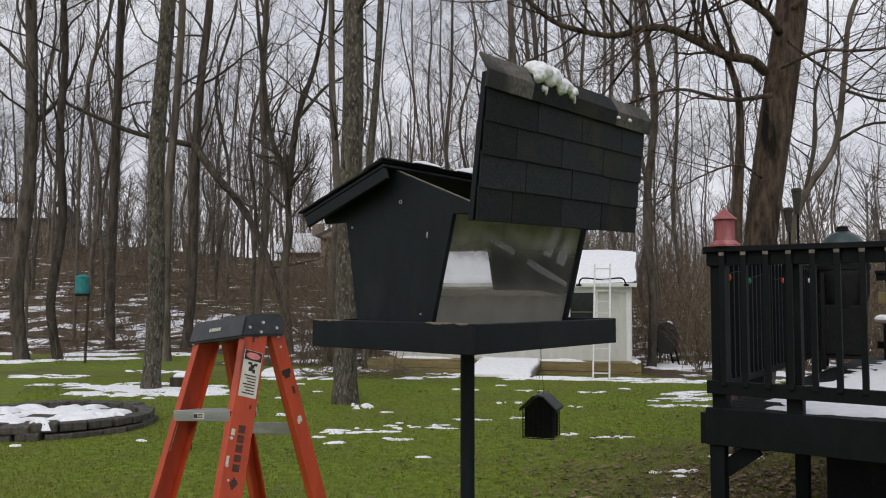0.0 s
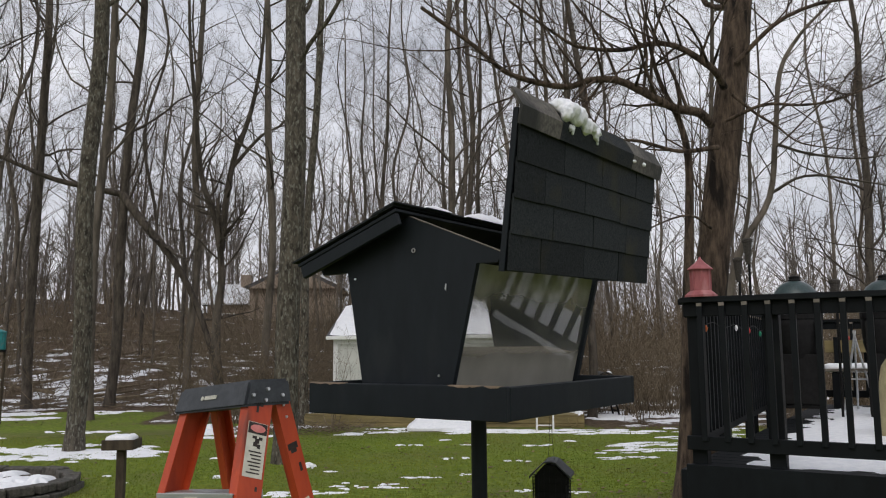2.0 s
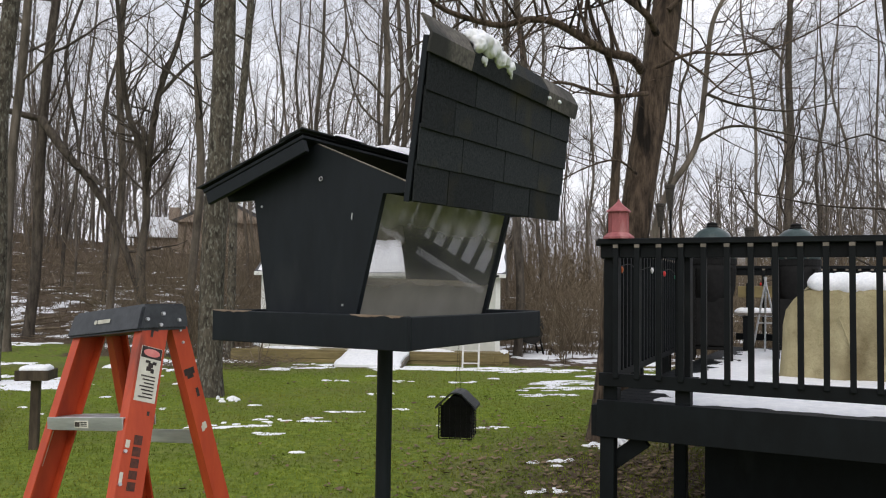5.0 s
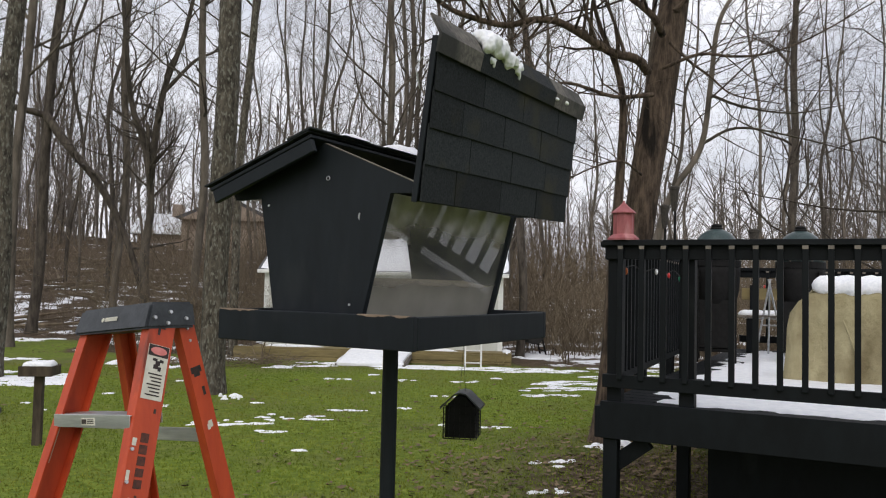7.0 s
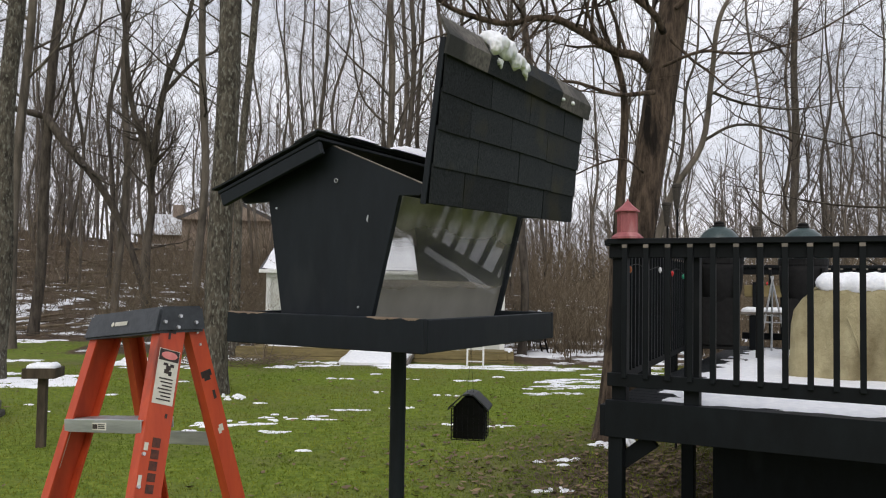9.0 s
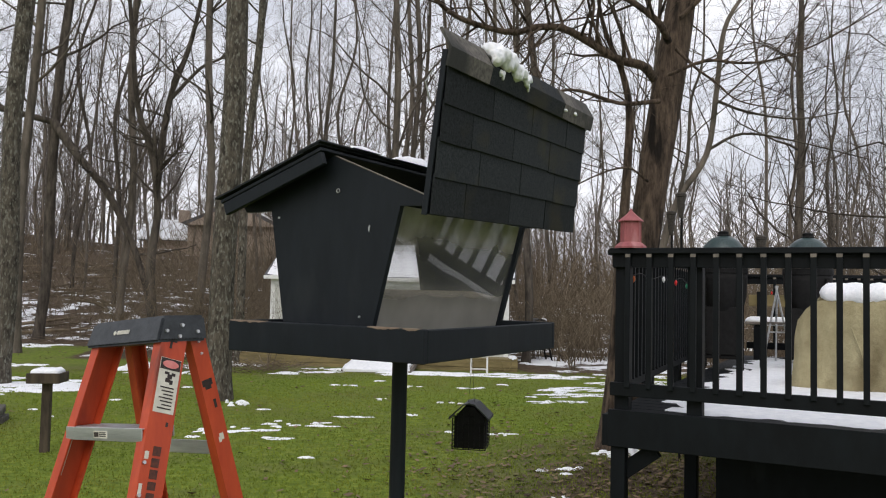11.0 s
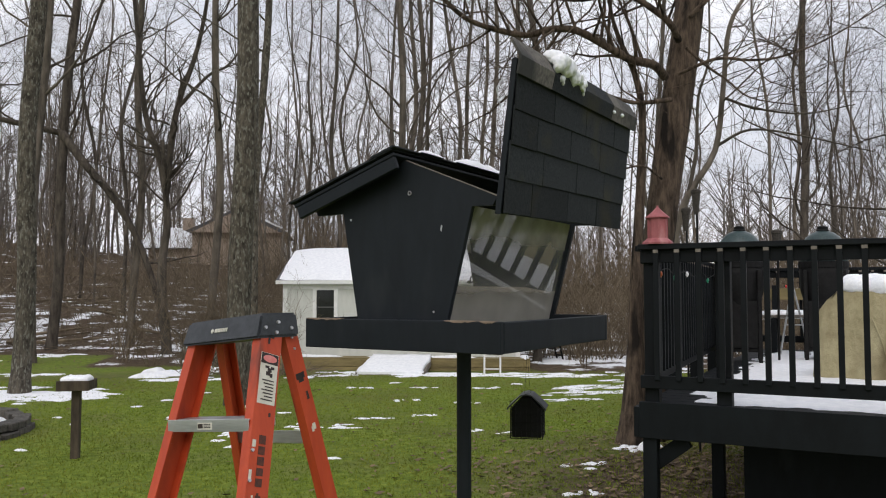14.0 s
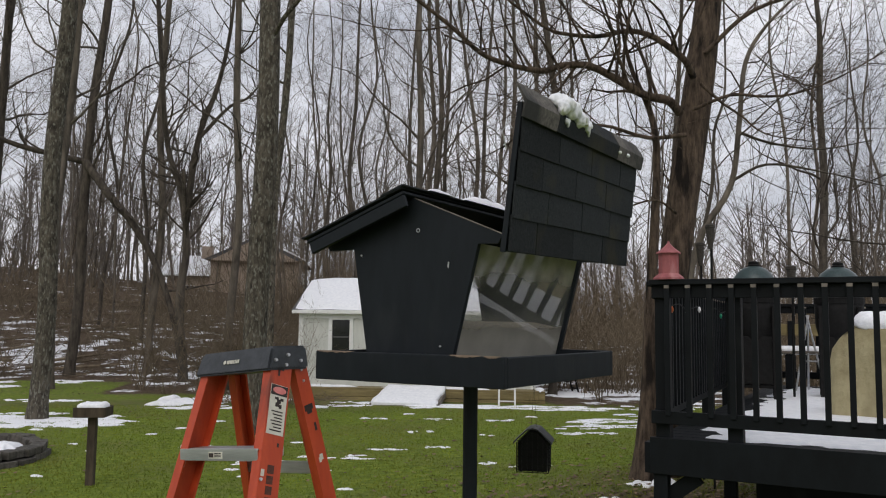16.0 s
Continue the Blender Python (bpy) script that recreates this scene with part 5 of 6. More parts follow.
def build_deck():
    deck = tagged(thing("deck", DK, "black-stained raised timber deck with railings, snow on its boards", "deck"), kind="structure")
    for k in range(int(DECK_D / 0.145)):
        part("floor_board", boxed((0.0, 0.02 + k * 0.145, FLOOR_Z - 0.03), (DECK_L, 0.02 + k * 0.145 + 0.139, FLOOR_Z - 0.002), 0.003), DECK_PAINT, deck)
    part("rim_joist", boxed((-0.01, -0.018, FLOOR_Z - 0.225), (DECK_L, 0.0195, FLOOR_Z + 0.004), 0.003), DECK_PAINT, deck)
    part("rim_joist", boxed((-0.05, 0.0, FLOOR_Z - 0.225), (-0.011, DECK_D, FLOOR_Z - 0.031), 0.003), DECK_PAINT, deck)
    part("beam", boxed((0.1, 1.10, FLOOR_Z - 0.42), (DECK_L, 1.18, FLOOR_Z - 0.226), 0.003), DECK_PAINT, deck)
    part("beam", boxed((0.1, 2.6, FLOOR_Z - 0.42), (DECK_L, 2.68, FLOOR_Z - 0.226), 0.003), DECK_PAINT, deck)
    for k in range(12):
        x = 0.2 + k * 0.6
        part("joist", boxed((x, 0.02, FLOOR_Z - 0.215), (x + 0.038, DECK_D, FLOOR_Z - 0.031), 0), DECK_PAINT, deck)
    for x, y in ((0.05, 0.05), (0.28, 1.2), (5.0, 1.14), (2.6, 2.64), (5.0, 2.64)):
        part("support_post", boxed((x - 0.045, y - 0.045, -0.1), (x + 0.045, y + 0.045, FLOOR_Z - 0.226), 0.004), DECK_PAINT, deck)
    part("knee_brace", beam(bmesh.new(), (0.07, 0.09, 0.66), (0.27, 0.09, FLOOR_Z - 0.235), 0.05, 0.10, (0, 0, 1), 0.003), DECK_PAINT, deck)
    # added black sheet standing in for the deep shade below the deck
    part("under_deck_shade", boxed((0.5, 0.9, -0.05), (DECK_L, 0.93, FLOOR_Z - 0.226), 0), DECK_PAINT, deck)
    baluster = bmesh.new()
    box(baluster, (-0.0165, -0.018, 0.0), (0.0165, 0.018, 0.855), 0.002)
    bme = bpy.data.meshes.new("baluster")
    baluster.to_mesh(bme)
    baluster.free()
    bme.materials.append(DECK_PAINT)

    def railing(name, m, length, posts, gap, first, label):
        rg = tagged(thing(name, DK @ m, label, "railing"), kind="")
        part("top_rail", boxed((0.0, -0.05, RAIL_Z - 0.036), (length, 0.06, RAIL_Z), 0.004), DECK_PAINT, rg)
        part("upper_rail", boxed((0.008, -0.012, RAIL_Z - 0.120), (length, 0.022, RAIL_Z - 0.0365), 0.003), DECK_PAINT, rg)
        part("lower_rail", boxed((0.004, -0.03, 1.143), (length, 0.010, 1.225), 0.003), DECK_PAINT, rg)
        for x in posts:
            part("newel_post", boxed((x - 0.045, 0.0225, FLOOR_Z - 0.2 if x > 0.1 else 0.9), (x + 0.045, 0.112, RAIL_Z - 0.0365), 0.004), DECK_PAINT, rg)
        x = first
        while x < length - 0.05:
            piece("baluster", bme, rg, Matrix.Translation((x, -0.0305, 1.20)))
            # pale plate paints the light caught by the baluster's bevelled top
            part("lit_baluster_top", boxed((x - 0.016, -0.0500, RAIL_Z - 0.058), (x + 0.016, -0.0485, RAIL_Z - 0.038)), LUMBER_GREY, rg, "pale plate for the lit top of a baluster")
            x += gap
        return rg

    railing("railing", Matrix(), DECK_L, (0.065, 0.51, 2.30, 4.10, 5.90), 0.132, 0.115, "black wooden deck railing with square balusters along the front")
    railing("railing", Matrix.Translation((0.0, 0.12, 0)) @ Matrix.Rotation(radians(93), 4, "Z"), 5.6, (1.5, 2.9, 4.3), 0.132, 0.10, "black wooden deck railing with square balusters along the side")
    railing("railing", Matrix.Translation((0.1, DECK_D - 0.06, 0)), DECK_L - 0.1, (0.8, 2.4, 4.1, 5.8), 0.132, 0.2, "black wooden deck railing with square balusters at the back")
    # snow on the boards
    verts, faces = [], []
    nx, ny = 90, 60
    for j in range(ny + 1):
        for i in range(nx + 1):
            x, y = 0.16 + (DECK_L - 0.2) * i / nx, 0.11 + (DECK_D - 0.3) * j / ny
            edge = min(1, 6 * min(i / nx, j / ny * 1.6, 1 - i / nx, 1 - j / ny))
            bare = 0.5 + 0.5 * noise.noise(Vector((x * 1.3, y * 1.3, 5)))
            z = FLOOR_Z - 0.006 + 0.055 * edge * (0.55 + 0.6 * bare) + 0.012 * noise.noise(Vector((x * 6, y * 6, 1)))
            if x < 0.3 and y < 0.5:
                z -= 0.03
            p = DK @ Vector((x + 0.03 * noise.noise(Vector((x, y * 5, 2))), y + 0.035 * noise.noise(Vector((x * 5, y, 9))), z))
            verts.append(p)
    faces = [(j * (nx + 1) + i, j * (nx + 1) + i + 1, (j + 1) * (nx + 1) + i + 1, (j + 1) * (nx + 1) + i) for j in range(ny) for i in range(nx)]
    tagged(new("deck_snow", mesh_from("deck_snow", verts, faces, SNOW, True)), "even layer of wet snow on the deck boards", "snow", kind="stuff")


build_deck()


def build_lantern():
    l = thing("tin_lantern", DK @ Matrix.Translation((0.116, 0.02, RAIL_Z)) @ Matrix.Rotation(radians(20), 4, "Z"), "faded red painted tin lantern on the deck rail", "lantern")
    part("base", lathe(bmesh.new(), [(0.098, 0.0), (0.098, 0.012), (0.078, 0.030), (0.064, 0.040)], 8), RED_TIN, l)
    part("body", lathe(bmesh.new(), [(0.062, 0.038), (0.060, 0.172)], 8), RED_TIN, l)
    part("roof", lathe(bmesh.new(), [(0.078, 0.170), (0.078, 0.176), (0.030, 0.216), (0.008, 0.240), (0.006, 0.252)], 8), RED_TIN, l)
    for k in range(8):
        part("corner_bead", boxed((0.058, -0.004, 0.04), (0.0645, 0.004, 0.170), 0.001, Matrix.Rotation(k * math.pi / 4, 4, "Z")), RED_TIN, l)


build_lantern()


def build_shed():
    C = Matrix.Translation((-1.43, 19.91, 0)) @ Matrix.Rotation(radians(-12), 4, "Z")
    L, D, z0, ze, zr = 5.59, 3.0, 0.26, 1.98, 2.80
    shed = thing("garden_shed", C, "pale grey garden shed with a snow-covered gable roof", "shed")
    wins = [(0.80, 1.22, 1.02, 1.83), (4.22, 4.76, 0.95, 1.84)]
    bm = bmesh.new()
    xs = [0] + [v for w in wins for v in w[:2]] + [L]
    for k in range(0, len(xs) - 1):
        a, b = xs[k], xs[k + 1]
        if k % 2 == 0:
            box(bm, (a, 0, z0), (b, 0.08, ze))
        else:
            w = wins[k // 2]
            box(bm, (a, 0, z0), (b, 0.08, w[2]))
            box(bm, (a, 0, w[3]), (b, 0.08, ze))
    part("front_wall", bm, SHED_WALL, shed)
    for x in np.arange(0.3, L, 0.3):
        if not any(w[0] - 0.12 < x < w[1] + 0.12 for w in wins):
            part("board_groove", boxed((x, -0.004, z0), (x + 0.012, -0.0005, ze - 0.15)), SHED_WALL, shed)
    for s, x in ((0, 0), (1, L - 0.08)):
        bm = bmesh.new()
        bmesh.ops.transform(prism(bm, [(0.0805, z0), (D - 0.081, z0), (D - 0.081, ze), (D / 2, zr - 0.05), (0.0805, ze)], x, x + 0.08), matrix=Matrix(((0, 1, 0, 0), (1, 0, 0, 0), (0, 0, 1, 0), (0, 0, 0, 1))), verts=bm.verts)
        part("end_wall", bm, SHED_WALL, shed)
    part("back_wall", boxed((0, D - 0.08, z0), (L, D, ze)), SHED_WALL, shed)
    for x in (-0.012, L - 0.10):
        part("corner_trim", boxed((x, -0.022, z0), (x + 0.112, -0.0015, ze - 0.12), 0.003), SHED_TRIM, shed)
    part("frieze_board", boxed((-0.01, -0.026, ze - 0.12), (L + 0.01, -0.0015, ze), 0.003), SHED_TRIM, shed)
    part("gutter_board", boxed((-0.14, -0.20, ze - 0.01), (L + 0.14, -0.165, ze + 0.075), 0.006), SHED_TRIM, shed)
    part("soffit", boxed((-0.12, -0.164, ze + 0.001), (L + 0.12, -0.027, ze + 0.012)), SHED_TRIM, shed)
    for x0, x1, za, zb in wins:
        w = thing("window", Matrix(), "", "")
        w.parent = shed
        for k in ("label", "category"):
            if k in w:
                del w[k]
        for lo, hi in (((x0 - 0.09, -0.02, zb), (x1 + 0.09, 0.03, zb + 0.09)), ((x0 - 0.09, -0.02, za - 0.09), (x1 + 0.09, 0.03, za)), ((x0 - 0.09, -0.019, za), (x0, 0.029, zb)), ((x1, -0.019, za), (x1 + 0.09, 0.029, zb))):
            part("window_frame", boxed(lo, hi, 0.004), SHED_TRIM, w)
        part("glass", boxed((x0, 0.03, za), (x1, 0.036, zb)), DARK_GLASS, w)
        part("sash_bar", boxed((x0, 0.018, (za + zb) / 2 - 0.015), (x1, 0.0295, (za + zb) / 2 + 0.015)), DARK_ROOF, w)
    sl = math.atan2(zr - ze, D / 2)
    for s in (0, 1):
        bm = bmesh.new()
        y0, y1 = (-0.17, D / 2) if s == 0 else (D / 2, D + 0.17)
        za = ze + 0.07
        out = [(y0, za - 0.035), (D / 2, zr), (D / 2, zr + 0.035), (y0, za)] if s == 0 else [(D / 2, zr), (y1, za - 0.035), (y1, za), (D / 2, zr + 0.035)]
        bmesh.ops.transform(prism(bm, out, -0.15, L + 0.15), matrix=Matrix(((0, 1, 0, 0), (1, 0, 0, 0), (0, 0, 1, 0), (0, 0, 0, 1))), verts=bm.verts)
        part("roof", bm, DARK_ROOF, shed)
    # snow on the roof
    verts, faces = [], []
    nx, ny = 60, 24
    for j in range(ny + 1):
        for i in range(nx + 1):
            x = -0.13 + (L + 0.26) * i / nx
            v = -1 + 2 * j / ny
            y = D / 2 + v * (D / 2 + 0.155)
            edge = min(1, 9 * min(i / nx, 1 - i / nx, (1 - abs(v)) * 0.9))
            z = zr + 0.035 - abs(v) * (zr - ze - 0.03) + 0.004 + 0.075 * edge ** 0.6 + 0.012 * noise.noise(Vector((x * 2, y * 2, 0)))
            verts.append(C @ Vector((x, y, z)))
    faces = [(j * (nx + 1) + i, j * (nx + 1) + i + 1, (j + 1) * (nx + 1) + i + 1, (j + 1) * (nx + 1) + i) for j in range(ny) for i in range(nx)]
    tagged(new("roof_snow", mesh_from("roof_snow", verts, faces, SNOW, True)), "thick even snow on the garden shed's roof", "snow", kind="stuff")
    # low platform of sleepers
    pf = thing("platform", C, "low weathered timber platform in front of the garden shed", "platform")
    for k in range(4):
        part("plank", boxed((-0.15 - 0.35 * (k == 0), -0.62 + 0.17 * k, 0.245), (L + 0.22, -0.62 + 0.17 * k + 0.162, 0.285), 0.004), LUMBER, pf)
    for k in range(2):
        for a, b in ((-0.5, 2.2), (2.21, L + 0.22)):
            part("timber", boxed((a, -0.66, -0.06 + 0.155 * k), (b, -0.53, 0.088 + 0.155 * k), 0.008), LUMBER, pf)
    part("timber", boxed((L + 0.09, -0.525, -0.06), (L + 0.22, 0.5, 0.243), 0.008), LUMBER, pf)
    verts, faces = [], []
    for k, (x, y, lx, ly) in enumerate(((0.7, -0.35, 0.55, 0.10), (2.9, -0.3, 0.7, 0.10), (4.0, -0.4, 0.5, 0.07), (5.7, -0.2, 0.10, 0.3))):
        p = C @ Vector((x, y, 0))
        snow_blob(verts, faces, p.x, p.y, lx, ly, 0.05, -12, k + 0.5, 0.285)
    tagged(new("platform_snow", mesh_from("platform_snow", verts, faces, SNOW, True)), "remains of snow on the timber platform", "snow", kind="stuff")
    # ramp with snow
    a, b = Vector((0.25, 17.85, 0.02)), Vector((1.66, 17.52, 0.02))
    top_l, top_r = Vector((0.66, 19.0, 0.31)), Vector((1.98, 18.72, 0.31))
    rp = thing("ramp", Matrix(), "plywood ramp under a slab of snow, leading up to the shed", "ramp")
    for name, zo, th, mat in (("ramp_board", -0.03, 0.028, LUMBER_GREY), ("snow_slab", 0.0, 0.06, SNOW)):
        bm = bmesh.new()
        q = [a, b, top_r, top_l]
        lo = [bm.verts.new(p + Vector((0, 0, zo))) for p in q]
        hi = [bm.verts.new(p + Vector((0, 0, zo + th))) for p in q]
        bm.faces.new(lo[::-1])
        bm.faces.new(hi)
        for k in range(4):
            bm.faces.new((lo[k], lo[(k + 1) % 4], hi[(k + 1) % 4], hi[k]))
        if mat is SNOW:
            bmesh.ops.subdivide_edges(bm, edges=bm.edges[:], cuts=14, use_grid_fill=True)
            for v in bm.verts:
                v.co += Vector((0.06 * noise.noise(v.co * 2.5), 0.06 * noise.noise(v.co * 2.5 + Vector((4, 4, 4))), 0.02 * noise.noise(v.co * 3)))
        part(name, bm, mat, rp, smooth=mat is SNOW)
    for p, q in ((a, top_l), (b, top_r)):
        part("side_board", beam(bmesh.new(), p + Vector((0, 0, -0.02)), q + Vector((0, 0, -0.075)), 0.04, 0.12, (0, 0, 1), 0.004), LUMBER_GREY, rp)
    # white ladder leaning on the eaves
    wl_ = thing("leaning_ladder", Matrix(), "white metal ladder leaning against the shed's eaves", "ladder")
    lt, lb = Vector((3.21, 18.62, 2.48)), Vector((2.93, 17.25, 0.0))
    wdt = Vector((0.33, -0.07, 0))
    for o in (Vector((0, 0, 0)), wdt):
        part("stile", beam(bmesh.new(), lb + o, lt + o, 0.03, 0.06, (0, 1, 0), 0.003), WHITE_METAL, wl_)
    for k in range(10):
        p = lb.lerp(lt, (k + 0.6) / 10)
        part("rung", beam(bmesh.new(), p + wdt * 0.04, p + wdt * 0.96, 0.025, 0.03, (0, 1, 0), 0.002), WHITE_METAL, wl_)
    p = lb.lerp(lt, 0.86)
    vv, ff = [], []
    tube(vv, ff, smooth_path([p + Vector((-0.34, 0.10, -0.12)), p + Vector((-0.26, 0.05, 0.03)), p + wdt * 0.5, p + Vector((0.58, -0.10, 0.03)), p + Vector((0.70, -0.05, -0.12))], 5), [0.018] * 21, 8)
    piece("stand_off_bar", mesh_from("stand_off_bar", vv, ff, IRON, True), wl_)
    for e in (Vector((-0.34, 0.10, -0.13)), Vector((0.70, -0.05, -0.13))):
        part("rubber_pad", boxed(p + e - Vector((0.06, 0.03, 0.02)), p + e + Vector((0.06, 0.03, 0.03)), 0.008), IRON, wl_)
    # hose loops on the front of the platform
    for k, x in enumerate((3.42, 5.56)):
        vv, ff = [], []
        c = C @ Vector((x, -0.69, 0.26))
        loop = [c + Vector((0.10 * math.cos(w), -0.02 * k, 0.17 * math.sin(w) - 0.06)) for w in np.linspace(-3.3, 0.2, 15)]
        tube(vv, ff, loop, [0.014] * 15, 7)
        tagged(new("hose", mesh_from("hose", vv, ff, LUMBER, True)), "loop of old hose hanging on the timber platform", "hose")


build_shed()


def build_yard():
    # ring of retaining blocks with snow inside
    ring = thing("stone_ring", Matrix.Translation((-5.35, 11.0, 0)), "round raised bed of grey retaining blocks, full of snow", "raised bed")
    r = random.Random(9)
    bm = boxed((-0.16, -0.10, 0.0), (0.16, 0.10, 0.105), 0.012)
    bme = bpy.data.meshes.new("block")
    bm.to_mesh(bme)
    bm.free()
    bme.materials.append(STONE)
    for row in range(2):
        n = 24
        for k in range(n):
            w = 2 * math.pi * (k + 0.5 * row) / n
            rad = 1.26 + r.uniform(-0.02, 0.02) - 0.03 * row
            m = Matrix.Translation((rad * math.cos(w), rad * 0.93 * math.sin(w), -0.02 + 0.108 * row)) @ Matrix.Rotation(w + math.pi / 2 + r.uniform(-0.16, 0.16), 4, "Z") @ Matrix.Rotation(r.uniform(-0.07, 0.07), 4, "X") @ Matrix.Diagonal((r.uniform(0.8, 1.1), r.uniform(0.85, 1.15), r.uniform(0.85, 1.12), 1))
            piece("block", bme, ring, m)
    verts, faces = [], []
    part("soil", lathe(bmesh.new(), [(1.14, 0.0), (1.14, 0.11), (0.6, 0.15), (0.05, 0.16)], 28), DARK_WOOD, ring, "dark wet soil")
    for k, (x, y, lx, ly, h) in enumerate(((-5.6, 11.1, 0.34, 0.26, 0.05), (-5.95, 11.55, 0.3, 0.2, 0.07), (-4.85, 10.6, 0.34, 0.2, 0.07), (-5.5, 10.35, 0.4, 0.13, 0.06), (-4.5, 11.2, 0.16, 0.28, 0.06), (-5.1, 11.6, 0.25, 0.16, 0.07), (-6.2, 10.8, 0.2, 0.2, 0.06), (-5.1, 10.95, 0.2, 0.16, 0.06), (-5.3, 11.35, 0.42, 0.3, 0.07), (-4.75, 11.0, 0.3, 0.24, 0.07), (-5.75, 10.65, 0.3, 0.22, 0.06), (-4.35, 10.75, 0.22, 0.14, 0.10), (-6.1, 11.2, 0.3, 0.25, 0.07), (-5.0, 10.05, 0.3, 0.10, 0.10))):
        snow_blob(verts, faces, x, y, lx, ly, h, 10 * k, k + 2.2, 0.13)
    tagged(new("bed_snow", mesh_from("bed_snow", verts, faces, SNOW, True)), "uneven snow lying in the round raised bed", "snow", kind="stuff")
    # platform feeder on a post
    st = thing("platform_feeder", Matrix.Translation((-2.9, 9.3, 0)), "small weathered wooden platform feeder on a post", "bird feeder")
    part("post", boxed((-0.042, -0.042, -0.1), (0.042, 0.042, 0.734), 0.006), DARK_WOOD, st)
    part("platform_tray", boxed((-0.15, -0.13, 0.735), (0.15, 0.13, 0.76), 0.004), DARK_WOOD, st)
    for lo, hi in (((-0.165, -0.15, 0.73), (0.165, -0.1305, 0.835)), ((-0.165, 0.1305, 0.73), (0.165, 0.15, 0.835)), ((-0.165, -0.13, 0.732), (-0.1505, 0.13, 0.833)), ((0.1505, -0.13, 0.732), (0.165, 0.13, 0.833))):
        part("tray_board", boxed(lo, hi, 0.004), DARK_WOOD, st)
    snow_lump("cap of snow on the platform feeder", [(x * 0.075, y * 0.075, 0.838, 0.062, 1.15, 0.75) for x in (-1.1, 0, 1.1) for y in (-1, 0, 1)], Matrix.Translation((-2.9, 9.3, 0)), 0.02)
    # teal feeder on a pole
    tf = thing("hanging_bird_feeder", Matrix.Translation((-9.5, 20.6, 0)), "teal plastic tube bird feeder on a leaning wooden pole", "bird feeder")
    part("pole", beam(bmesh.new(), (0.05, 0.14, -0.1), (0.1, 0.14, 2.0), 0.055, 0.055, (0, 1, 0), 0.006), DARK_WOOD, tf)
    part("tube_body", lathe(bmesh.new(), [(0.15, 1.80), (0.165, 1.82), (0.165, 2.19), (0.15, 2.21)], 16), TEAL, tf)
    part("cap", lathe(bmesh.new(), [(0.175, 2.205), (0.175, 2.235), (0.05, 2.29)], 16), TEAL, tf)
    part("perch_tray", lathe(bmesh.new(), [(0.14, 1.74), (0.18, 1.76), (0.18, 1.795)], 16), IRON, tf)
    # drum composter
    dm = thing("drum_composter", Matrix.Translation((5.35, 21.2, ground_z(5.35, 21.2))), "black drum composter on a frame with a little snow on top", "composter")
    bm = bmesh.new()
    bmesh.ops.create_cone(bm, cap_ends=True, segments=28, radius1=0.30, radius2=0.30, depth=0.8, matrix=Matrix.Translation((0, 0, 0.70)) @ Matrix.Rotation(math.pi / 2, 4, "X"))
    bmesh.ops.transform(bm, matrix=Matrix.Translation((0, 0, 0.70)) @ Matrix.Diagonal((1, 1, 1.35, 1)) @ Matrix.Translation((0, 0, -0.70)), verts=bm.verts)
    bmesh.ops.bevel(bm, geom=[e for e in bm.edges if abs(e.verts[0].co.y - e.verts[1].co.y) < 0.01], offset=0.03, segments=2, affect="EDGES")
    part("drum", bm, DRUM, dm)
    for s in (-1, 1):
        for y in (-0.3, 0.3):
            part("leg", beam(bmesh.new(), (s * 0.22, y, 0.45), (s * 0.34, y, -0.05), 0.04, 0.04, (0, 1, 0), 0.004), IRON, dm)
        part("frame_bar", beam(bmesh.new(), (s * 0.31, -0.3, 0.12), (s * 0.31, 0.3, 0.12), 0.04, 0.04, (0, 0, 1), 0.004), IRON, dm)
    snow_lump("dab of snow on the drum composter", [(0.12 + 0.03 * k, -0.15 + 0.08 * k, 1.09 - 0.01 * k, 0.06, 1, 0.7) for k in range(5)], Matrix.Translation((5.35, 21.2, ground_z(5.35, 21.2))), 0.02)


build_yard()


def gable(depth, wall_h, roof_h):
    """Triangle of wall under the roof, across local y, just outside local x = -0.53."""
    bm = prism(bmesh.new(), [(0.0, wall_h - 0.1), (depth, wall_h - 0.1), (depth / 2, wall_h + roof_h - 0.25)], -0.60, -0.53)
    bmesh.ops.transform(bm, matrix=Matrix(((0, 1, 0, 0), (1, 0, 0, 0), (0, 0, 1, 0), (0, 0, 0, 1))), verts=bm.verts)
    return bm


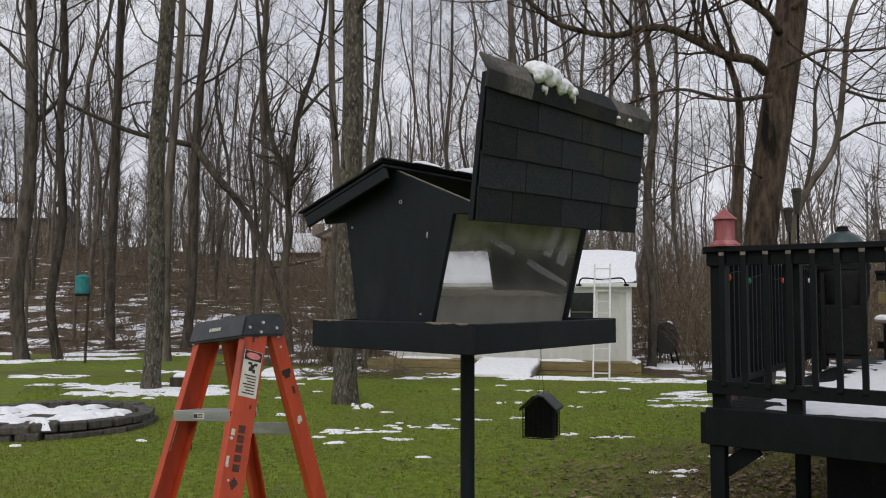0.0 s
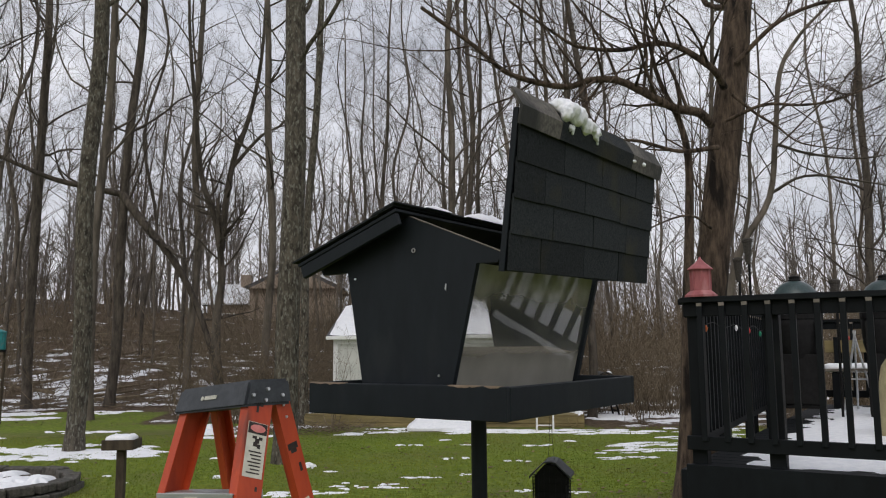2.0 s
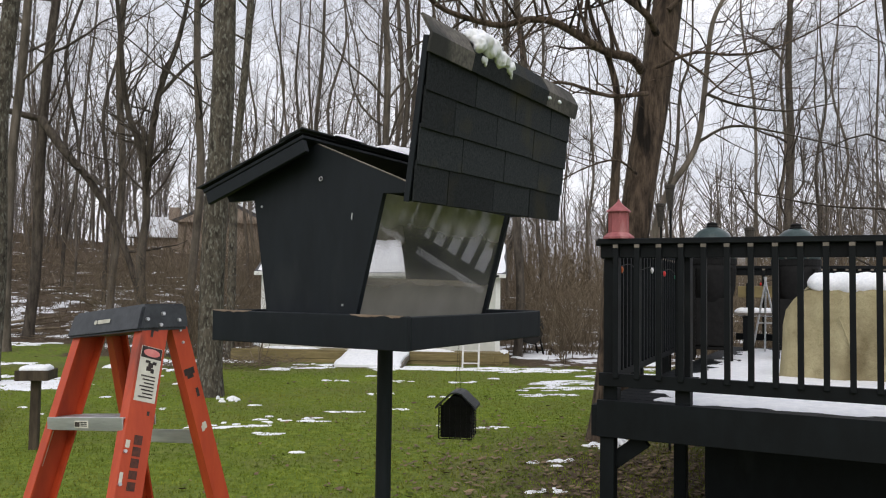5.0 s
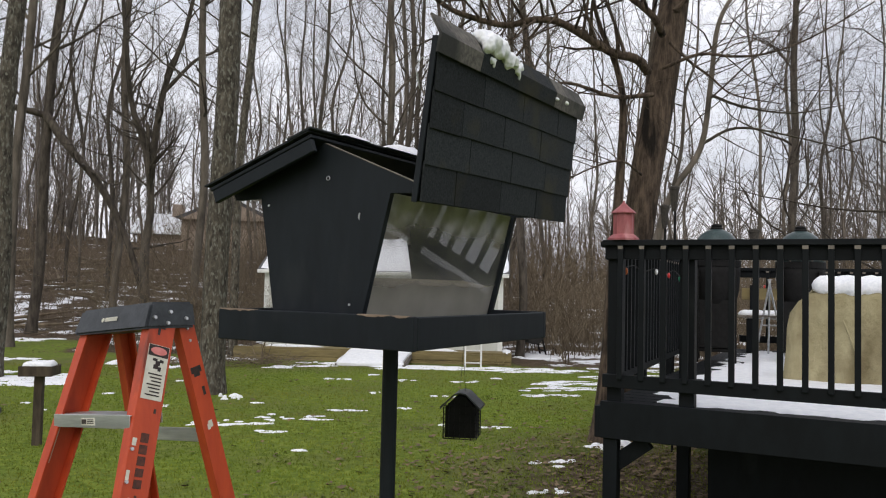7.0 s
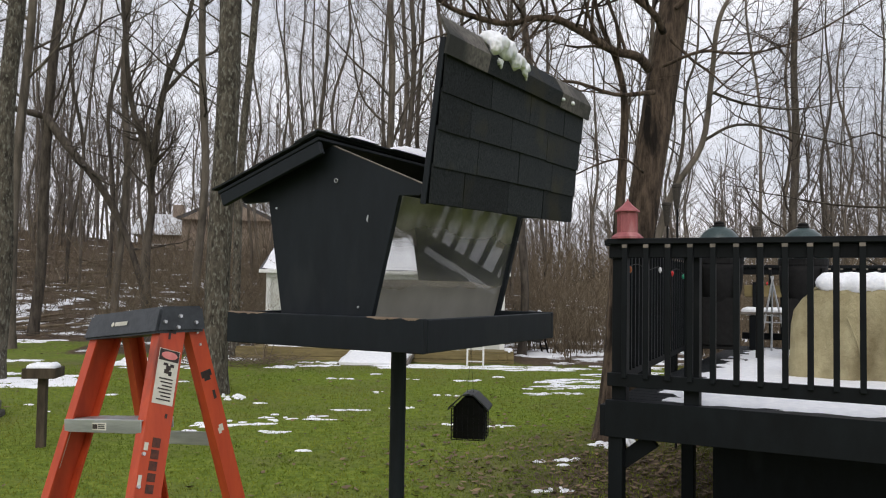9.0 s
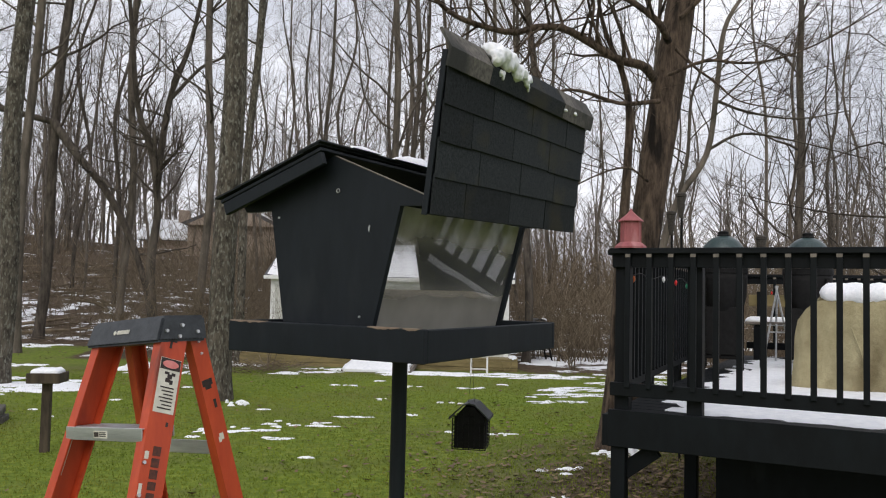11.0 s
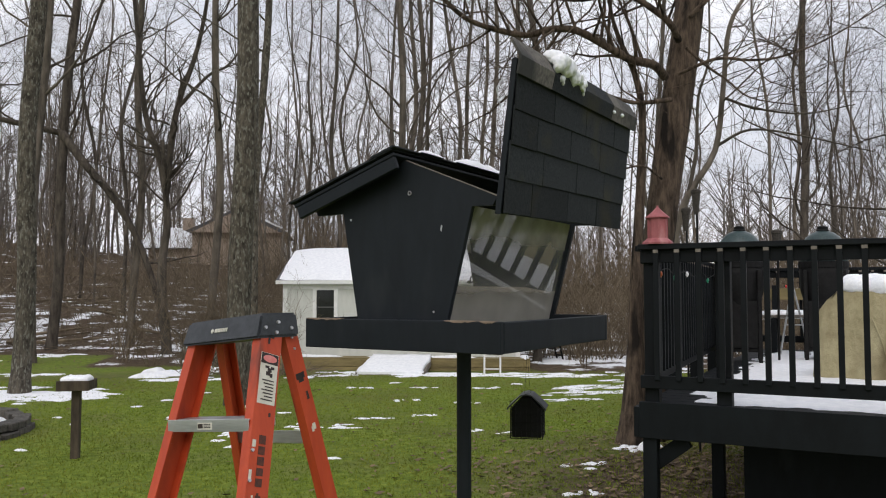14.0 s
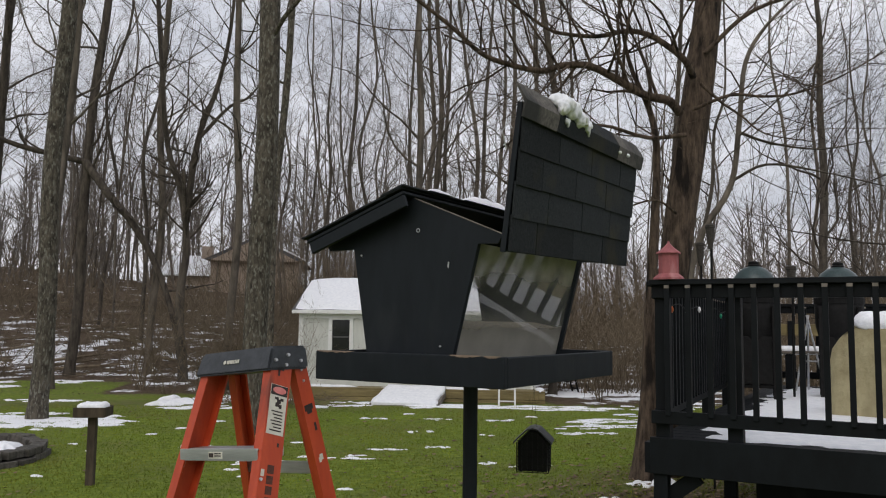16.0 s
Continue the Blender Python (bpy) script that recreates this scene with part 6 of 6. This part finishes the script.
def build_far_house(x, y, turn, length, depth, wall_h, roof_h, label, z=None):
    z = ground_z(x, y) - 0.3 if z is None else z
    h = thing("house", Matrix.Translation((x, y, z)) @ Matrix.Rotation(radians(turn), 4, "Z"), label, "house")
    bm = boxed((0, 0, 0), (length, depth, wall_h))
    part("wall", bm, BRICK_FAR, h)
    T = Matrix(((0, 1, 0, 0), (1, 0, 0, 0), (0, 0, 1, 0), (0, 0, 0, 1)))
    bm = prism(bmesh.new(), [(-0.5, wall_h + 0.01), (depth + 0.5, wall_h + 0.01), (depth / 2, wall_h + roof_h)], -0.5, length + 0.5)
    bmesh.ops.transform(bm, matrix=T, verts=bm.verts)
    roof = part("roof", bm, DARK_ROOF, h)
    bm = prism(bmesh.new(), [(-0.52, wall_h + 0.03), (depth / 2, wall_h + roof_h + 0.02), (depth / 2, wall_h + roof_h + 0.17), (-0.52, wall_h + 0.16)], -0.52, length + 0.52)
    bmesh.ops.transform(bm, matrix=T, verts=bm.verts)
    part("roof_snow", bm, SNOW, roof, "snow on the roof")
    part("chimney", boxed((length * 0.62, depth / 2 - 0.5, wall_h + roof_h - 0.6), (length * 0.62 + 0.9, depth / 2 + 0.4, wall_h + roof_h + 1.0)), BRICK_FAR, roof)
    for wx in np.arange(1.2, length - 1.6, 2.6):
        w = part("window", boxed((wx, -0.06, wall_h - 2.0), (wx + 1.1, -0.004, wall_h - 0.7)), SHED_TRIM, h)
        part("pane", boxed((wx + 0.1, -0.075, wall_h - 1.9), (wx + 1.0, -0.062, wall_h - 0.8)), DARK_GLASS, w)
    return h


far_house = build_far_house(-4.85, 70.0, 90, 11.5, 7.3, 2.8, 1.98, "distant tan brick house with a snow-edged gable among the trees", 4.1)
part("gable_wall", gable(7.3, 2.8, 1.98), BRICK_FAR, far_house)
build_far_house(-15.85, 71.0, 0, 3.7, 6.0, 1.6, 1.83, "distant low garage with a snow-covered roof behind bare trees", 3.9)
build_far_house(-52.0, 72.0, 8, 14.0, 8.0, 2.6, 1.8, "distant low brick house with a snowy roof behind the trees", 6.2)




# ---- things on and by the deck ----
def build_kamado(x, y, label, turn):
    g = thing("kamado_grill", DK @ Matrix.Translation((x, y, FLOOR_Z)) @ Matrix.Rotation(radians(turn), 4, "Z") @ Matrix.Diagonal((0.86, 0.86, 1.04, 1)), label, "grill", "kamado grills on the deck")
    body = part("base", lathe(bmesh.new(), [(0.16, 0.50), (0.22, 0.56), (0.262, 0.70), (0.272, 0.86), (0.270, 0.95)], 28), IRON, g, smooth=True)
    part("band", lathe(bmesh.new(), [(0.276, 0.925), (0.282, 0.93), (0.282, 0.985), (0.276, 0.99)], 28), IRON, g)
    lid = part("dome_lid", lathe(bmesh.new(), [(0.270, 0.985), (0.272, 1.04), (0.262, 1.11), (0.235, 1.18), (0.190, 1.235), (0.130, 1.275), (0.072, 1.295)], 32), KAMADO, g, "dark green glazed ceramic dome lid", True)
    part("chimney_cap", lathe(bmesh.new(), [(0.070, 1.292), (0.072, 1.305), (0.058, 1.318), (0.062, 1.325), (0.062, 1.338), (0.030, 1.350)], 20), IRON, lid, "black iron vent cap")
    vv, ff = [], []
    tube(vv, ff, smooth_path([(-0.12, -0.27, 1.0), (-0.09, -0.34, 1.03), (0.09, -0.34, 1.03), (0.12, -0.27, 1.0)], 4), [0.014] * 13, 8)
    piece("handle", mesh_from("handle", vv, ff, LUMBER_GREY, True), lid)
    # black metal cart round the pot
    for sx in (-1, 1):
        for sy in (-1, 1):
            part("cart_post", boxed((sx * 0.21 - 0.022, sy * 0.21 - 0.022, 0.0), (sx * 0.21 + 0.022, sy * 0.21 + 0.022, 0.90), 0.004), IRON, g)
        part("side_panel", boxed((sx * 0.21 - 0.008, -0.187, 0.14), (sx * 0.21 + 0.008, 0.187, 0.60), 0.003), IRON, g)
        part("front_rail", boxed((-0.187, sx * 0.21 - 0.008, 0.14), (0.187, sx * 0.21 + 0.008, 0.60), 0.003), IRON, g)
    part("lower_shelf", boxed((-0.20, -0.20, 0.10), (0.20, 0.20, 0.135), 0.004), IRON, g)


build_kamado(0.13, 3.67, "dark green ceramic kamado grill standing near the railing", 8)
build_kamado(0.90, 4.08, "dark green ceramic kamado grill behind a covered table", 5)


def build_cover():
    c = thing("covered_table", DK @ Matrix.Translation((0.92, 1.98, FLOOR_Z + 0.012)) @ Matrix.Rotation(radians(-10), 4, "Z"), "beige fitted cover over a patio table, snow on top", "covered table")
    L, D, H = 1.65, 0.75, 0.80
    verts, faces = [], []
    n_side = 26
    per = [(0, 0), (L, 0), (L, D), (0, D)]
    rows = [(0.0, 0.02), (0.10, 0.012), (0.25, 0.0), (0.42, -0.005), (0.54, -0.006), (0.63, -0.02), (0.70, -0.06), (0.735, -0.13), (0.745, -0.24)]
    pts2 = []
    for k in range(4):
        a, b = Vector(per[k]), Vector(per[(k + 1) % 4])
        m = n_side if k % 2 == 0 else 12
        for j in range(m):
            pts2.append(a.lerp(b, j / m))
    n = len(pts2)
    cen = Vector((L / 2, D / 2))
    for z, o in rows:
        for q in pts2:
            d = Vector((max(-1, min(1, (q.x - cen.x) / (L / 2))), max(-1, min(1, (q.y - cen.y) / (D / 2)))))
            fold = 0.03 * noise.noise(Vector((q.x * 5, q.y * 5, z * 1.2))) * (1.25 - z) + 0.012 * noise.noise(Vector((q.x * 14, q.y * 14, z * 3)))
            slant = 0.0 if q.x > 0.5 else max(0, z - 0.50) * 0.5 * (1 - q.x / 0.5)
            verts.append(Vector((q.x + (o + fold) * (d.x if abs(d.x) > 0.98 else 0) + slant * (1 if q.x < 0.5 else 0), q.y + (o * 0.8 + fold) * (d.y if abs(d.y) > 0.98 else 0), z + 0.015 * noise.noise(Vector((q.x * 4, q.y * 4, 7))) * (z > 0.6))))
    for r in range(len(rows) - 1):
        for j in range(n):
            faces.append((r * n + j, r * n + (j + 1) % n, (r + 1) * n + (j + 1) % n, (r + 1) * n + j))
    verts.append(Vector((L / 2 + 0.1, D / 2, 0.755)))
    for j in range(n):
        faces.append(((len(rows) - 1) * n + j, (len(rows) - 1) * n + (j + 1) % n, len(verts) - 1))
    piece("fabric_cover", mesh_from("fabric_cover", verts, faces, CANVAS, True), c)
    for k, x in enumerate((0.42, 0.95)):
        vv, ff = [], []
        tube(vv, ff, smooth_path([(x, -0.028, 0.50), (x + 0.06, -0.034, 0.34), (x + 0.10, -0.036, 0.18)], 4), [0.006] * 9, 5)
        piece("strap", mesh_from("strap", vv, ff, CANVAS, True), c)
    r = random.Random(12)
    m = DK @ Matrix.Translation((0.92, 1.98, FLOOR_Z + 0.012)) @ Matrix.Rotation(radians(-10), 4, "Z")
    spots = [(0.27 + 1.29 * (k % 13) / 12, 0.12 + 0.46 * (k // 13) / 3 + r.uniform(-0.02, 0.02), 0.755 + r.uniform(-0.01, 0.012), 0.10, 1.1, 0.9) for k in range(52)]
    snow_lump("thick slab of snow on the covered patio table", spots, m, 0.02)


build_cover()


def build_stool():
    s = thing("folding_easel", DK @ Matrix.Translation((0.42, 4.55, FLOOR_Z + 0.02)), "folding silver metal easel standing in the snow", "easel")
    for p, q in (((0, 0, 0), (0.14, 0.10, 0.84)), ((0.30, 0.05, 0), (0.12, 0.10, 0.84)), ((0.10, 0.34, 0), (0.13, 0.12, 0.80))):
        vv, ff = [], []
        tube(vv, ff, [Vector(p), Vector(q)], [0.012, 0.012], 8)
        piece("leg", mesh_from("leg", vv, ff, ALUMINIUM, True), s)
    part("cross_tube", beam(bmesh.new(), (0.055, 0.04, 0.33), (0.235, 0.065, 0.33), 0.016, 0.016), ALUMINIUM, s)
    part("shelf_board", boxed((-0.04, 0.04, 0.42), (0.34, 0.09, 0.44), 0.003), LUMBER_GREY, s)
    b = thing("bench", DK @ Matrix.Translation((0.15, 5.15, FLOOR_Z)), "dark wooden bench along the back of the deck", "bench")
    for k in range(3):
        part("seat_slat", boxed((0, 0.12 * k, 0.41), (1.9, 0.12 * k + 0.10, 0.44), 0.004), LUMBER_GREY, b)
    part("back_slat", boxed((0, 0.40, 0.62), (1.9, 0.43, 0.76), 0.004), LUMBER, b)
    for x in (0.1, 0.95, 1.75):
        part("leg", boxed((x, 0.02, 0.0), (x + 0.08, 0.32, 0.40), 0.004), DECK_PAINT, b)
        part("back_post", boxed((x, 0.345, 0.0), (x + 0.06, 0.395, 0.80), 0.004), DECK_PAINT, b)
    snow_lump("long cushion of snow on the wooden bench", [(0.08 + 0.075 * k, 0.17, 0.45, 0.10, 1.0, 0.55) for k in range(24)], DK @ Matrix.Translation((0.15, 5.15, FLOOR_Z)), 0.025)


build_stool()


TORCH = material("dark_woven_torch", (0.018, 0.016, 0.013), (0.06, 0.052, 0.042), 40, 0.9, 0.5, (1, 1, 4))


def build_torch(x, y, top, label, foot=-0.1):
    t = thing("garden_torch", Matrix.Translation((x, y, 0)), label, "torch", "garden torches by the deck")
    vv, ff = [], []
    tube(vv, ff, [Vector((0, 0, foot)), Vector((0.01, 0, top - 0.26))], [0.013, 0.013], 8)
    piece("pole", mesh_from("pole", vv, ff, IRON, True), t)
    part("basket", lathe(bmesh.new(), [(0.022, top - 0.28), (0.034, top - 0.20), (0.048, top - 0.05), (0.056, top - 0.04), (0.056, top - 0.015), (0.04, top)], 14), TORCH, t, "grey woven cone")


build_torch(3.76, 8.69, 2.90, "grey cone-topped garden torch on a black pole")
build_torch(3.91, 9.3, 2.76, "grey cone-topped garden torch on a black pole")
build_torch(4.42, 8.2, 2.42, "small grey cone-topped torch standing on the deck", FLOOR_Z)


def build_string_lights():
    r = random.Random(2)
    s = thing("string_lights", DK, "string of coloured bulbs along the deck railing", "string lights")
    vv, ff = [], []
    ctrl = [(0.10, 0.16 + 0.22 * k, 1.90 + 0.02 * math.sin(k * 2.1)) for k in range(12)]
    pts = smooth_path(ctrl, 3)
    tube(vv, ff, pts, [0.003] * len(pts), 5)
    piece("cable", mesh_from("cable", vv, ff, IRON), s)
    vv, ff = [], []
    far = smooth_path([(0.4 + 0.35 * k, DECK_D - 0.12, 1.86 + 0.05 * math.sin(k * 1.7)) for k in range(8)], 3)
    tube(vv, ff, far, [0.003] * len(far), 5)
    piece("cable", mesh_from("cable", vv, ff, IRON), s)
    for k, p in enumerate([Vector(c) for c in ctrl[::2]] + far[::7]):
        bm = lathe(bmesh.new(), [(0.006, -0.004), (0.012, -0.02), (0.011, -0.033), (0.003, -0.047)], 10, p)
        part("bulb", bm, BULBS[(k * 3 + k // 4) % 5], s, ("orange", "white", "blue", "green", "red")[(k * 3 + k // 4) % 5] + " bulb", True)


build_string_lights()
